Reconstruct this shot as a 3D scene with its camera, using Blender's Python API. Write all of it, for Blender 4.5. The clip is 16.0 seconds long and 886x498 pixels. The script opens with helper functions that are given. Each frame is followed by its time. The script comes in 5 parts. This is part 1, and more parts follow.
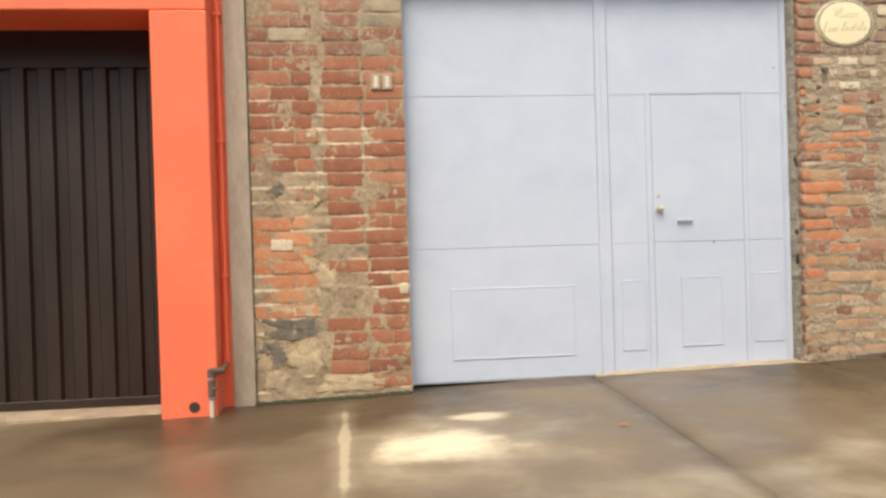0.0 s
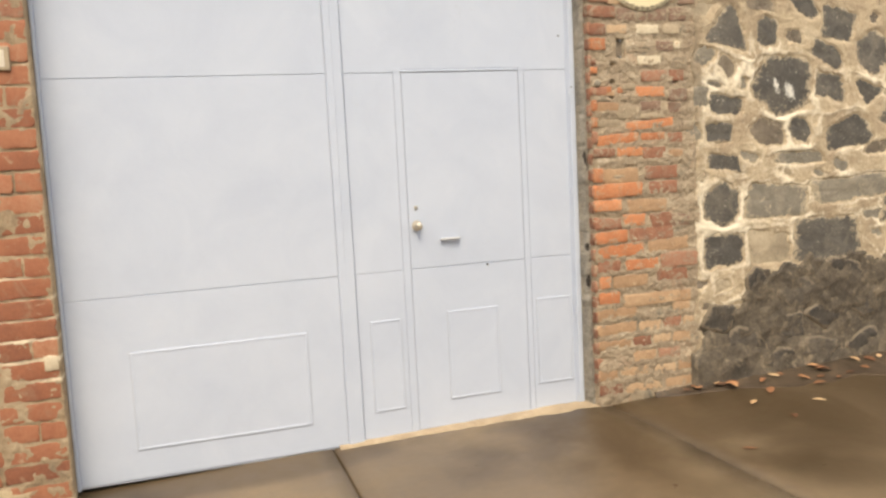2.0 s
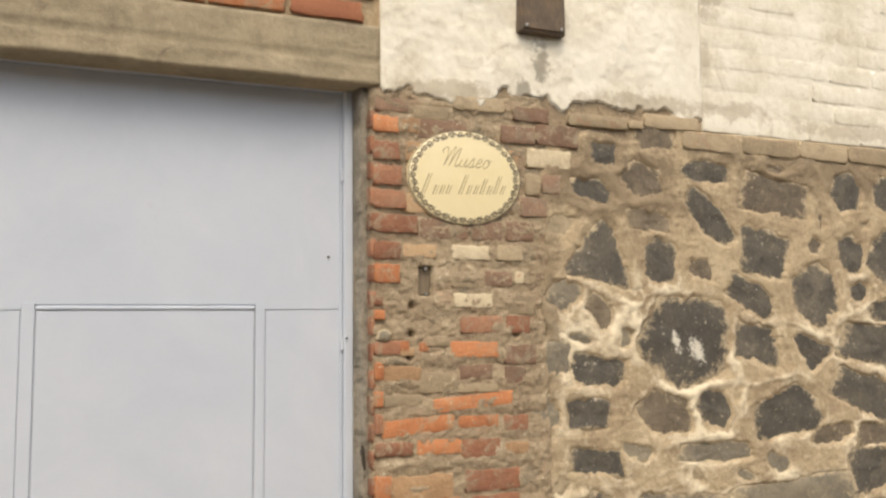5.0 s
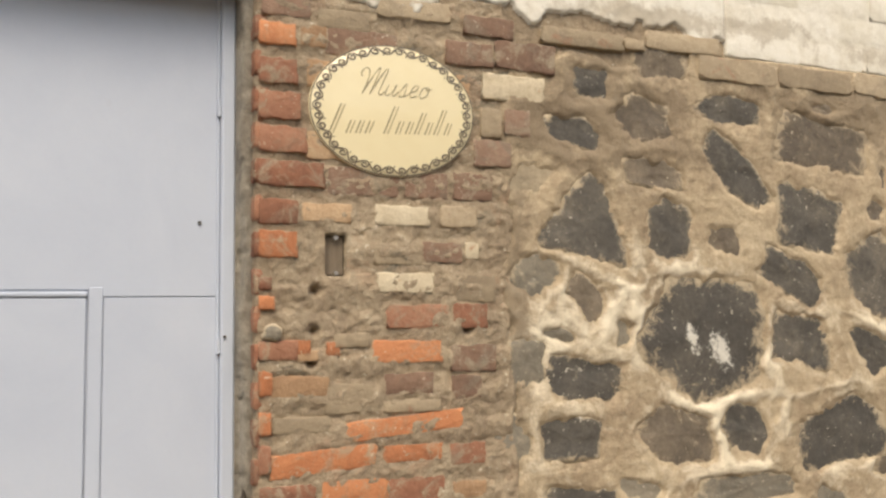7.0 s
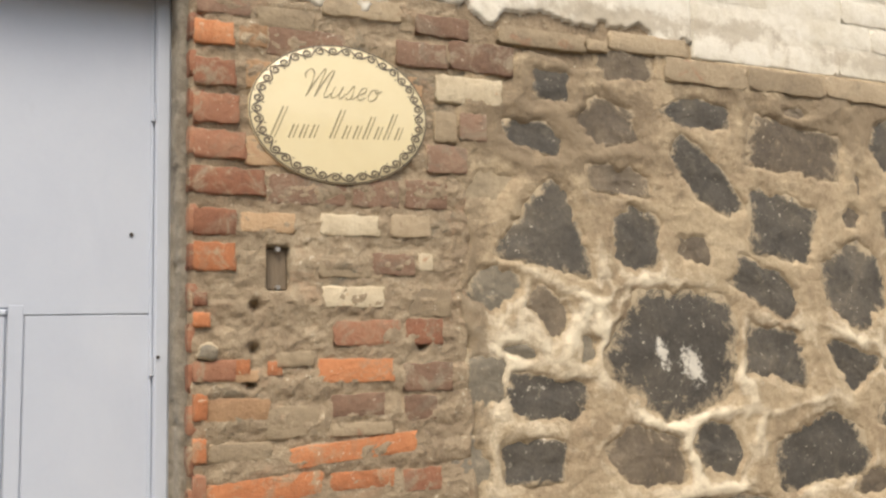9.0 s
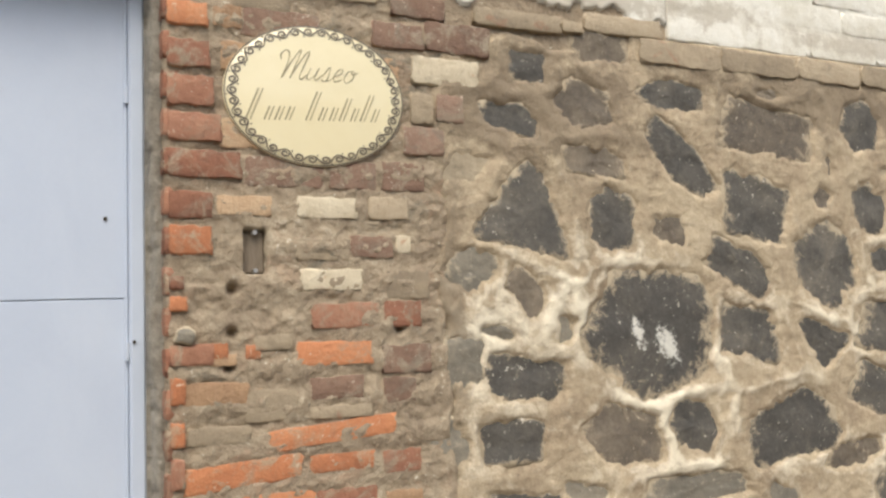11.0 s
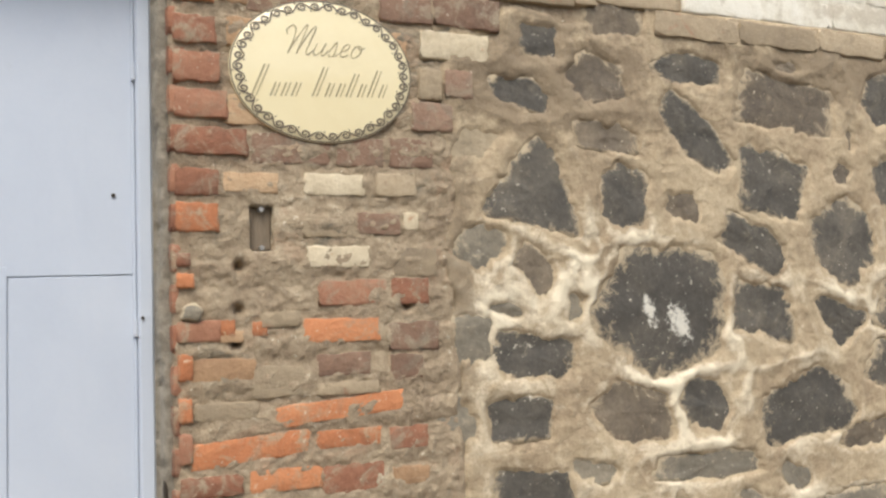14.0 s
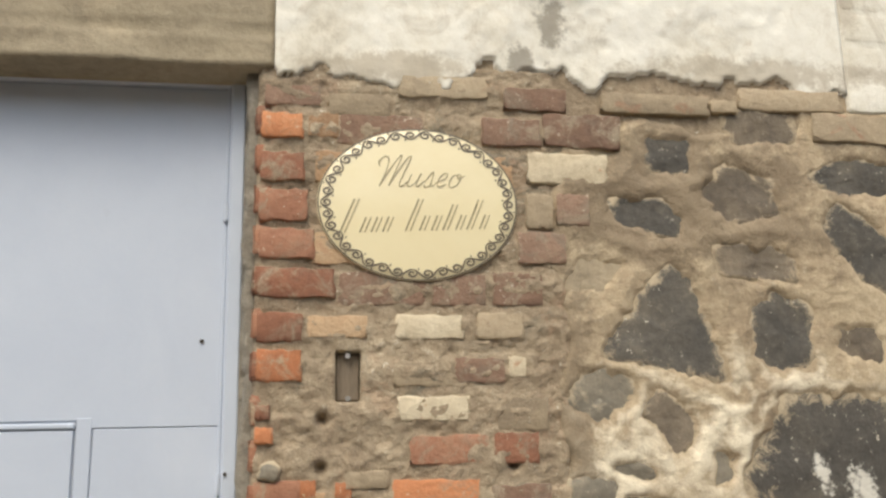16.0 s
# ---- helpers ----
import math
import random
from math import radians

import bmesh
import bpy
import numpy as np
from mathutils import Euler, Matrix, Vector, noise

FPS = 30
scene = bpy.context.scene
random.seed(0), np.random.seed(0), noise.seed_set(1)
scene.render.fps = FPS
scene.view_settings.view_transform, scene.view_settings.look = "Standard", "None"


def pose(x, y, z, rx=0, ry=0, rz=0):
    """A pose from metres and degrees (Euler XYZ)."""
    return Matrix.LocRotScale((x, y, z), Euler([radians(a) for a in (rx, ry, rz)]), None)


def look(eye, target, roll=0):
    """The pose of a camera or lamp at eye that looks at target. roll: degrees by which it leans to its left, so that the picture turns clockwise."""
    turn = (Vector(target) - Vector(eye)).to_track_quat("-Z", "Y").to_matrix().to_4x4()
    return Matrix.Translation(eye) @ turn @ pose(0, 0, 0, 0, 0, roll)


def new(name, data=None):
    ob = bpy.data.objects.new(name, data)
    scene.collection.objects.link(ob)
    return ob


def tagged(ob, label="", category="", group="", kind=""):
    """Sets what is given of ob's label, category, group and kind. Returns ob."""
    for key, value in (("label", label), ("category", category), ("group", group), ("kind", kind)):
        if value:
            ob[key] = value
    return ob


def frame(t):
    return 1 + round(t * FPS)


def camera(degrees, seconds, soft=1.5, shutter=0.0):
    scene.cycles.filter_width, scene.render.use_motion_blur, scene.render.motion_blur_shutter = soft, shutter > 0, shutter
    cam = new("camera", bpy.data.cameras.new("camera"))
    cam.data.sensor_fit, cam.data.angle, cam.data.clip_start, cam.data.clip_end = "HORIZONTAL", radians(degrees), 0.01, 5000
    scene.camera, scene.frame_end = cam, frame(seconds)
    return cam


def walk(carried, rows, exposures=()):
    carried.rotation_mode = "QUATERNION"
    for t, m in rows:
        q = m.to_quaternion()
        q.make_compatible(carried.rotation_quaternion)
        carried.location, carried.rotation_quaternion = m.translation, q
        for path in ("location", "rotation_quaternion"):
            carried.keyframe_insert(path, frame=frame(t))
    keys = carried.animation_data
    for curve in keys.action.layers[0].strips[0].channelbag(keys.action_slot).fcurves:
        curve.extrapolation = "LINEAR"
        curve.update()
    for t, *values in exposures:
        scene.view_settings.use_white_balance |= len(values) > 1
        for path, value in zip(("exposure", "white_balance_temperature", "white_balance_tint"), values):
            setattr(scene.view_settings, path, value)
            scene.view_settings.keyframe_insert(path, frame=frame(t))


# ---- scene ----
cam = camera(55.0, 16.0, soft=2.5)

PATH = [
    (0, (-3.11, -5.547, 0.976), (-2.89, -3.559, 0.963), -1.7),
    (0.5, (-2.917, -5.013, 1.179), (-2.604, -3.055, 0.92), -3.4),
    (1, (-2.657, -4.716, 1.391), (-2.309, -2.768, 1.103), -2.1),
    (1.5, (-2.538, -4.406, 1.474), (-2.165, -2.448, 1.304), -1.6),
    (2, (-2.256, -4.132, 1.545), (-1.627, -2.247, 1.318), -2.9),
    (2.5, (-1.989, -3.908, 1.625), (-1.247, -2.068, 1.369), -2.4),
    (3, (-1.738, -3.604, 1.652), (-0.891, -1.799, 1.498), -1.4),
    (3.5, (-1.471, -3.422, 1.655), (-0.444, -1.711, 1.528), -2.4),
    (4, (-1.188, -3.224, 1.838), (-0.203, -1.486, 1.747), 0.2),
    (4.5, (-1.036, -2.996, 1.904), (-0.136, -1.212, 1.975), 0.9),
    (4.7, (-0.960, -2.880, 1.890), (-0.190, -1.043, 2.067), 0.2),
    (6.8, (-0.338, -2.030, 1.864), (0.392, -0.180, 2.078), -2.8),
    (7, (-0.308, -2.0, 1.864), (0.411, -0.143, 2.056), -1.1),
    (7.5, (-0.213, -1.973, 1.86), (0.438, -0.092, 2.058), -0.7),
    (8, (-0.168, -1.932, 1.851), (0.469, -0.045, 2.033), -1.7),
    (8.5, (-0.172, -1.916, 1.862), (0.519, -0.052, 2.075), -1.7),
    (9, (-0.187, -1.906, 1.852), (0.564, -0.068, 2.092), -1.8),
    (9.2, (-0.187, -1.906, 1.852), (0.595, -0.079, 2.077), -3.1),
    (11.5, (-0.198, -1.898, 1.845), (0.613, -0.08, 2.04), -2.3),
    (12, (-0.181, -1.882, 1.837), (0.598, -0.049, 2.023), -2.3),
    (12.5, (-0.183, -1.886, 1.846), (0.597, -0.051, 2.002), -2.2),
    (13, (-0.187, -1.89, 1.838), (0.591, -0.055, 2.0), -2.5),
    (13.5, (-0.173, -1.911, 1.864), (0.602, -0.072, 2.006), -2.0),
    (14, (-0.154, -1.91, 1.862), (0.6, -0.063, 1.996), -2.1),
    (14.5, (-0.083, -1.922, 1.857), (0.54, -0.026, 1.998), -2.5),
    (15, (-0.039, -1.881, 1.895), (0.493, 0.031, 2.137), -2.3),
    (15.5, (0.003, -1.787, 1.929), (0.491, 0.112, 2.324), -2.4),
    (16, (0.111, -1.762, 1.957), (0.418, 0.174, 2.355), -1.2),
]
walk(cam, [(t, look(eye, target, roll)) for t, eye, target, roll in PATH], exposures=[
    (0, 0.80, 6450, 5), (2.0, 0.83, 6800, 5), (3.5, 0.86, 7000, 5), (4.5, 0.58, 6950, 5), (7, 0.53, 6750, 6), (9, 0.58, 6700, 6),
    (11.5, 0.62, 6000, 4), (14, 0.64, 6100, 4), (14.6, 0.70, 6500, 5), (15, 0.62, 6550, 5), (16, 0.52, 6350, 3)])

# ---- world, sun, exposure ----
world = bpy.data.worlds.new("overcast_sky")
scene.world = world
world.use_nodes = True
wn, wl = world.node_tree.nodes, world.node_tree.links
sky = wn.new("ShaderNodeTexSky")
sky.sky_type, sky.sun_disc = "NISHITA", False
SUN_ELEV, SUN_TURN = radians(56), radians(200)
sky.sun_elevation, sky.sun_rotation = SUN_ELEV, SUN_TURN
sky.air_density, sky.dust_density, sky.ozone_density = 1.0, 6.0, 0.6
wn["Background"].inputs["Strength"].default_value = 0.15
wl.new(sky.outputs["Color"], wn["Background"].inputs["Color"])
sun = new("sun", bpy.data.lights.new("sun", "SUN"))
sun.data.energy, sun.data.angle, sun.data.color = 0.65, radians(60), (1.0, 0.93, 0.82)
sun.matrix_world = look((-1.6, -4.2, 10.0), (0.5, 0.0, 1.0))

# ---- materials ----


def mat(name, stops, scale=6.0, fine=60.0, rough=0.85, bump=0.3, metal=0.0, mixfine=0.35, smear=None, smear_at=0.6,
        smear_scale=14.0, rnd=0.0, stretch=(1, 1, 1), rimcol=None, spec=0.5, coat=0.0, bump_d=0.004, smear2=None, rough_var=0.1, world_space=True, pointing=None, flecks=None):
    """A weathered surface: a colour ramp over broad and fine noise, smears of another colour, relief."""
    m = bpy.data.materials.new(name)
    m.use_nodes = True
    n, l = m.node_tree.nodes, m.node_tree.links
    b = n["Principled BSDF"]
    geo = n.new("ShaderNodeNewGeometry")
    tc = n.new("ShaderNodeTexCoord")
    mp = n.new("ShaderNodeMapping")
    mp.inputs["Scale"].default_value = stretch
    l.new(geo.outputs["Position"] if world_space else tc.outputs["Object"], mp.inputs["Vector"])

    def nz(s, d=5, r=0.6, dist=0.0):
        t = n.new("ShaderNodeTexNoise")
        t.inputs["Scale"].default_value, t.inputs["Detail"].default_value = s, d
        t.inputs["Roughness"].default_value, t.inputs["Distortion"].default_value = r, dist
        l.new(mp.outputs["Vector"], t.inputs["Vector"])
        return t.outputs["Fac"]

    def mth(op, a, c, clamp=False):
        t = n.new("ShaderNodeMath")
        t.operation, t.use_clamp = op, clamp
        for i, v in enumerate((a, c)):
            if isinstance(v, (int, float)):
                t.inputs[i].default_value = v
            else:
                l.new(v, t.inputs[i])
        return t.outputs[0]

    def mix(f, a, c):
        t = n.new("ShaderNodeMix")
        t.data_type = "RGBA"
        for i, v in ((0, f), (6, a), (7, c)):
            if isinstance(v, (int, float)):
                t.inputs[i].default_value = v
            elif isinstance(v, tuple):
                t.inputs[i].default_value = (*v, 1)
            else:
                l.new(v, t.inputs[i])
        return t.outputs[2]

    broad, small = nz(scale, 9, 0.66, 0.5), nz(fine, 4, 0.65)
    tiny = nz(fine * 4.5, 3, 0.7)
    f = mth("ADD", mth("MULTIPLY", broad, 1 - mixfine), mth("ADD", mth("MULTIPLY", small, mixfine * 0.62), mth("MULTIPLY", tiny, mixfine * 0.38)))
    f = mth("ADD", mth("MULTIPLY", mth("SUBTRACT", f, 0.5), 1.3), 0.5)
    if rnd:
        oi = n.new("ShaderNodeObjectInfo")
        f = mth("ADD", mth("MULTIPLY", f, 1 - rnd), mth("MULTIPLY", oi.outputs["Random"], rnd))
    ramp = n.new("ShaderNodeValToRGB")
    while len(ramp.color_ramp.elements) < len(stops):
        ramp.color_ramp.elements.new(0.5)
    for e, (p, c) in zip(ramp.color_ramp.elements, stops):
        e.position, e.color = p, (*c, 1)
    l.new(f, ramp.inputs["Fac"])
    col = ramp.outputs["Color"]
    if smear:
        s = mth("MULTIPLY", mth("SUBTRACT", nz(smear_scale, 8, 0.7, 0.8), smear_at), 8.0, True)
        col = mix(s, col, smear)
    if smear2:
        c2, at2, sc2 = smear2
        s = mth("MULTIPLY", mth("SUBTRACT", nz(sc2, 7, 0.72, 1.2), at2), 5.0, True)
        col = mix(s, col, c2)
    if rimcol:
        at = n.new("ShaderNodeAttribute")
        at.attribute_name = "rim"
        e = mth("ADD", at.outputs["Fac"], mth("MULTIPLY", mth("SUBTRACT", nz(24.0, 8, 0.75, 0.6), 0.5), 2.4))
        col = mix(mth("MULTIPLY", mth("SUBTRACT", e, 0.52), 3.0, True), col, rimcol)
    if flecks:
        s = mth("MULTIPLY", mth("SUBTRACT", nz(75.0, 3, 0.6, 0.4), 0.635), 14.0, True)
        col = mix(mth("MULTIPLY", s, mth("MULTIPLY", mth("SUBTRACT", nz(7.0, 3), 0.42), 6.0, True)), col, flecks)
    if pointing:
        at = n.new("ShaderNodeAttribute")
        at.attribute_name = "pointing"
        e = mth("ADD", at.outputs["Fac"], mth("MULTIPLY", mth("SUBTRACT", nz(16.0, 7, 0.72, 0.8), 0.5), 1.7))
        e = mth("MULTIPLY", mth("SUBTRACT", e, 0.24), 1.7, True)
        col = mix(e, col, pointing)
    l.new(col, b.inputs["Base Color"])
    r = mth("ADD", mth("MULTIPLY", mth("SUBTRACT", broad, 0.5), rough_var * 4), rough, True)
    l.new(r, b.inputs["Roughness"])
    b.inputs["Metallic"].default_value = metal
    b.inputs["Specular IOR Level"].default_value = spec
    b.inputs["Coat Weight"].default_value = coat
    if bump:
        bp = n.new("ShaderNodeBump")
        bp.inputs["Strength"].default_value, bp.inputs["Distance"].default_value = bump, bump_d
        l.new(mth("ADD", mth("ADD", mth("MULTIPLY", small, 0.6), mth("MULTIPLY", tiny, 0.22)), broad), bp.inputs["Height"])
        l.new(bp.outputs["Normal"], b.inputs["Normal"])
    return m


M_MORTAR = mat("stone_wall_mortar", [(0.30, (0.23, 0.175, 0.115)), (0.42, (0.37, 0.285, 0.185)), (0.56, (0.48, 0.385, 0.255)), (0.70, (0.60, 0.50, 0.35))], 4.0, 60, 0.92, 1.0, mixfine=0.46, smear=(0.27, 0.215, 0.15), smear_at=0.60, smear_scale=4.5, smear2=((0.30, 0.265, 0.205), 0.60, 12), bump_d=0.009, pointing=(0.78, 0.69, 0.52))
M_STONE = mat("basalt", [(0.25, (0.050, 0.046, 0.040)), (0.46, (0.088, 0.080, 0.068)), (0.60, (0.135, 0.120, 0.098)), (0.76, (0.25, 0.215, 0.165))], 7, 60, 0.88, 0.75, mixfine=0.35, smear=(0.33, 0.285, 0.215), smear_at=0.63, smear_scale=16, smear2=((0.185, 0.160, 0.122), 0.55, 5), rimcol=(0.44, 0.36, 0.245), rnd=0.12, bump_d=0.006, flecks=(0.58, 0.53, 0.43))
M_STONE_BROWN = mat("brown_basalt", [(0.28, (0.085, 0.070, 0.055)), (0.46, (0.150, 0.122, 0.090)), (0.62, (0.225, 0.183, 0.132)), (0.76, (0.36, 0.29, 0.20))], 8, 60, 0.88, 0.75, mixfine=0.38, smear=(0.42, 0.34, 0.23), smear_at=0.58, smear_scale=14, rimcol=(0.42, 0.34, 0.23), rnd=0.1, bump_d=0.006, flecks=(0.55, 0.48, 0.36))
M_STONE_PALE = mat("pale_grey_stone", [(0.28, (0.13, 0.117, 0.094)), (0.48, (0.21, 0.186, 0.143)), (0.66, (0.31, 0.268, 0.20)), (0.8, (0.45, 0.385, 0.28))], 6, 60, 0.88, 0.7, mixfine=0.38, smear=(0.50, 0.42, 0.30), smear_at=0.56, smear_scale=9, smear2=((0.095, 0.087, 0.073), 0.58, 7), rimcol=(0.46, 0.38, 0.26), rnd=0.1, bump_d=0.006, flecks=(0.58, 0.52, 0.41))
M_STONE_TAN = mat("mortar_smeared_stone", [(0.28, (0.20, 0.165, 0.115)), (0.48, (0.38, 0.31, 0.21)), (0.7, (0.52, 0.43, 0.30))], 5, 60, 0.9, 0.7, mixfine=0.35, smear=(0.15, 0.13, 0.10), smear_at=0.62, smear_scale=7, bump_d=0.006)
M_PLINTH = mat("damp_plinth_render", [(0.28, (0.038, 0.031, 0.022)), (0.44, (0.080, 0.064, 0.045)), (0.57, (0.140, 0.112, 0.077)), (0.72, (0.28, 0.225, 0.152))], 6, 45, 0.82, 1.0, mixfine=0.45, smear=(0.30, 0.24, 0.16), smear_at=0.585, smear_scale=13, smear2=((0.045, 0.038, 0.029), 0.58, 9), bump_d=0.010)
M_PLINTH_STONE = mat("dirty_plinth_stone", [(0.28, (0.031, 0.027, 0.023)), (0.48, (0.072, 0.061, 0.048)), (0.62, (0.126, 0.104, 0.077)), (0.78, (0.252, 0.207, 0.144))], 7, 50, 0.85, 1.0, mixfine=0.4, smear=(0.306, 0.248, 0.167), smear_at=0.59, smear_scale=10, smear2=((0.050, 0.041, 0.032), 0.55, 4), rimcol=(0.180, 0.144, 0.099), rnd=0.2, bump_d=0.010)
M_PIER = mat("pier_mortar", [(0.28, (0.175, 0.128, 0.084)), (0.43, (0.305, 0.235, 0.157)), (0.57, (0.405, 0.323, 0.220)), (0.72, (0.56, 0.47, 0.34))], 6, 55, 0.92, 1.0, mixfine=0.5, smear=(0.185, 0.165, 0.122), smear_at=0.56, smear_scale=5, smear2=((0.43, 0.285, 0.185), 0.555, 8), bump_d=0.013, flecks=(0.64, 0.57, 0.44))
M_PIER_L = mat("old_pier_mortar", [(0.28, (0.177, 0.125, 0.077)), (0.44, (0.310, 0.229, 0.140)), (0.57, (0.406, 0.313, 0.199)), (0.72, (0.517, 0.428, 0.295))], 5, 45, 0.92, 0.9, mixfine=0.42, smear=(0.199, 0.158, 0.107), smear_at=0.57, smear_scale=4, smear2=((0.318, 0.162, 0.096), 0.60, 7), bump_d=0.009, pointing=(0.68, 0.57, 0.40))
M_BRICK_O = mat("orange_brick", [(0.25, (0.33, 0.135, 0.065)), (0.46, (0.50, 0.195, 0.085)), (0.62, (0.58, 0.25, 0.115)), (0.8, (0.60, 0.35, 0.20))], 11, 60, 0.9, 0.9, mixfine=0.45, smear=(0.42, 0.31, 0.20), smear_at=0.525, smear_scale=16, smear2=((0.34, 0.26, 0.175), 0.53, 9), rnd=0.3, bump_d=0.007, flecks=(0.62, 0.50, 0.36))
M_BRICK_R = mat("red_brown_brick", [(0.25, (0.18, 0.085, 0.052)), (0.46, (0.29, 0.13, 0.076)), (0.62, (0.38, 0.19, 0.115)), (0.8, (0.44, 0.28, 0.18))], 11, 60, 0.9, 0.9, mixfine=0.45, smear=(0.36, 0.28, 0.19), smear_at=0.515, smear_scale=16, smear2=((0.28, 0.215, 0.15), 0.52, 9), rnd=0.3, bump_d=0.007, flecks=(0.62, 0.50, 0.36))
M_BRICK_DULL = mat("dull_brown_brick", [(0.25, (0.150, 0.095, 0.065)), (0.46, (0.235, 0.145, 0.098)), (0.62, (0.31, 0.20, 0.138)), (0.8, (0.40, 0.29, 0.20))], 11, 60, 0.9, 0.9, mixfine=0.45, smear=(0.35, 0.285, 0.20), smear_at=0.52, smear_scale=14, smear2=((0.24, 0.205, 0.15), 0.53, 8), rnd=0.25, bump_d=0.007, flecks=(0.60, 0.52, 0.40))
M_BRICK_L = mat("red_pier_brick", [(0.25, (0.215, 0.085, 0.047)), (0.46, (0.315, 0.122, 0.064)), (0.62, (0.385, 0.165, 0.088)), (0.8, (0.468, 0.279, 0.171))], 8, 55, 0.88, 0.8, mixfine=0.42, smear=(0.450, 0.333, 0.211), smear_at=0.60, smear_scale=12, smear2=((0.324, 0.221, 0.140), 0.57, 5), rnd=0.35, bump_d=0.006)
M_BRICK_GREY = mat("grey_tan_brick", [(0.25, (0.22, 0.17, 0.115)), (0.46, (0.34, 0.27, 0.18)), (0.62, (0.44, 0.35, 0.235)), (0.8, (0.52, 0.43, 0.30))], 9, 60, 0.9, 0.9, mixfine=0.45, smear=(0.36, 0.19, 0.115), smear_at=0.60, smear_scale=12, smear2=((0.20, 0.17, 0.125), 0.58, 6), rnd=0.3, bump_d=0.007)
M_BRICK_TAN = mat("sandy_worn_brick", [(0.25, (0.30, 0.18, 0.10)), (0.46, (0.43, 0.275, 0.155)), (0.62, (0.52, 0.36, 0.215)), (0.8, (0.58, 0.44, 0.29))], 9, 60, 0.9, 0.9, mixfine=0.45, smear=(0.60, 0.48, 0.32), smear_at=0.60, smear_scale=12, smear2=((0.40, 0.20, 0.11), 0.60, 8), rnd=0.3, bump_d=0.008)
M_BRICK_CREAM = mat("cream_painted_brick", [(0.25, (0.42, 0.34, 0.225)), (0.46, (0.58, 0.49, 0.34)), (0.7, (0.72, 0.63, 0.46))], 12, 60, 0.9, 0.9, mixfine=0.45, smear=(0.42, 0.21, 0.12), smear_at=0.61, smear_scale=20, smear2=((0.34, 0.275, 0.19), 0.58, 12), bump_d=0.006)
M_WHITE = mat("limewashed_plaster", [(0.26, (0.46, 0.41, 0.32)), (0.40, (0.69, 0.64, 0.53)), (0.53, (0.80, 0.765, 0.67)), (0.75, (0.85, 0.825, 0.75))], 2.4, 30, 0.9, 0.7, mixfine=0.3, smear=(0.46, 0.405, 0.315), smear_at=0.62, smear_scale=3.5, smear2=((0.58, 0.52, 0.42), 0.54, 9), bump_d=0.005)
M_WHITEBRICK = mat("limewashed_brick", [(0.26, (0.46, 0.41, 0.32)), (0.42, (0.68, 0.63, 0.515)), (0.56, (0.79, 0.75, 0.65)), (0.75, (0.85, 0.82, 0.74))], 3.5, 36, 0.9, 0.9, mixfine=0.35, smear=(0.48, 0.42, 0.32), smear_at=0.60, smear_scale=4, smear2=((0.60, 0.54, 0.43), 0.56, 9), rnd=0.12, bump_d=0.006)
M_LINTEL = mat("board_marked_concrete", [(0.28, (0.19, 0.155, 0.105)), (0.46, (0.30, 0.25, 0.17)), (0.62, (0.38, 0.32, 0.22)), (0.78, (0.50, 0.43, 0.31))], 4, 50, 0.9, 0.8, mixfine=0.42, smear=(0.19, 0.155, 0.11), smear_at=0.60, smear_scale=7, smear2=((0.45, 0.37, 0.25), 0.56, 4), bump_d=0.007)
M_GATE = mat("pale_blue_gate_paint", [(0.2, (0.475, 0.525, 0.62)), (0.5, (0.515, 0.565, 0.655)), (0.8, (0.555, 0.602, 0.685))], 3, 90, 0.45, 0.1, mixfine=0.2, smear=(0.47, 0.505, 0.57), smear_at=0.66, smear_scale=4, spec=0.4, bump_d=0.002)
M_GATE_LINE = mat("gate_seam", [(0.3, (0.40, 0.435, 0.50)), (0.7, (0.46, 0.50, 0.57))], 12, 60, 0.6, 0.1)
M_ORANGE = mat("orange_wall_paint", [(0.2, (0.80, 0.145, 0.062)), (0.5, (0.86, 0.165, 0.072)), (0.8, (0.88, 0.21, 0.10))], 3, 60, 0.7, 0.2, mixfine=0.25, smear=(0.72, 0.125, 0.055), smear_at=0.68, smear_scale=6)
M_BROWN = mat("dark_brown_metal_paint", [(0.25, (0.014, 0.0075, 0.005)), (0.5, (0.022, 0.012, 0.008)), (0.8, (0.040, 0.023, 0.016))], 3, 50, 0.5, 0.12, stretch=(1, 1, 0.25))
M_GREYPOST = mat("weathered_grey_concrete", [(0.25, (0.27, 0.215, 0.155)), (0.5, (0.40, 0.335, 0.255)), (0.8, (0.54, 0.47, 0.37))], 4, 50, 0.88, 0.5, stretch=(1, 1, 0.3))
M_JAMB = mat("grey_jamb_mortar", [(0.28, (0.10, 0.088, 0.070)), (0.45, (0.22, 0.195, 0.155)), (0.7, (0.38, 0.345, 0.285))], 8, 60, 0.9, 0.9, mixfine=0.45, smear=(0.10, 0.09, 0.075), smear_at=0.62, smear_scale=14, bump_d=0.008)
M_STEEL = mat("galvanised_steel", [(0.2, (0.35, 0.33, 0.30)), (0.8, (0.62, 0.60, 0.56))], 20, 90, 0.4, 0.1, metal=0.9)
M_PULL = mat("dull_pale_metal", [(0.2, (0.42, 0.43, 0.45)), (0.8, (0.60, 0.61, 0.62))], 30, 90, 0.45, 0.1, metal=0.3)
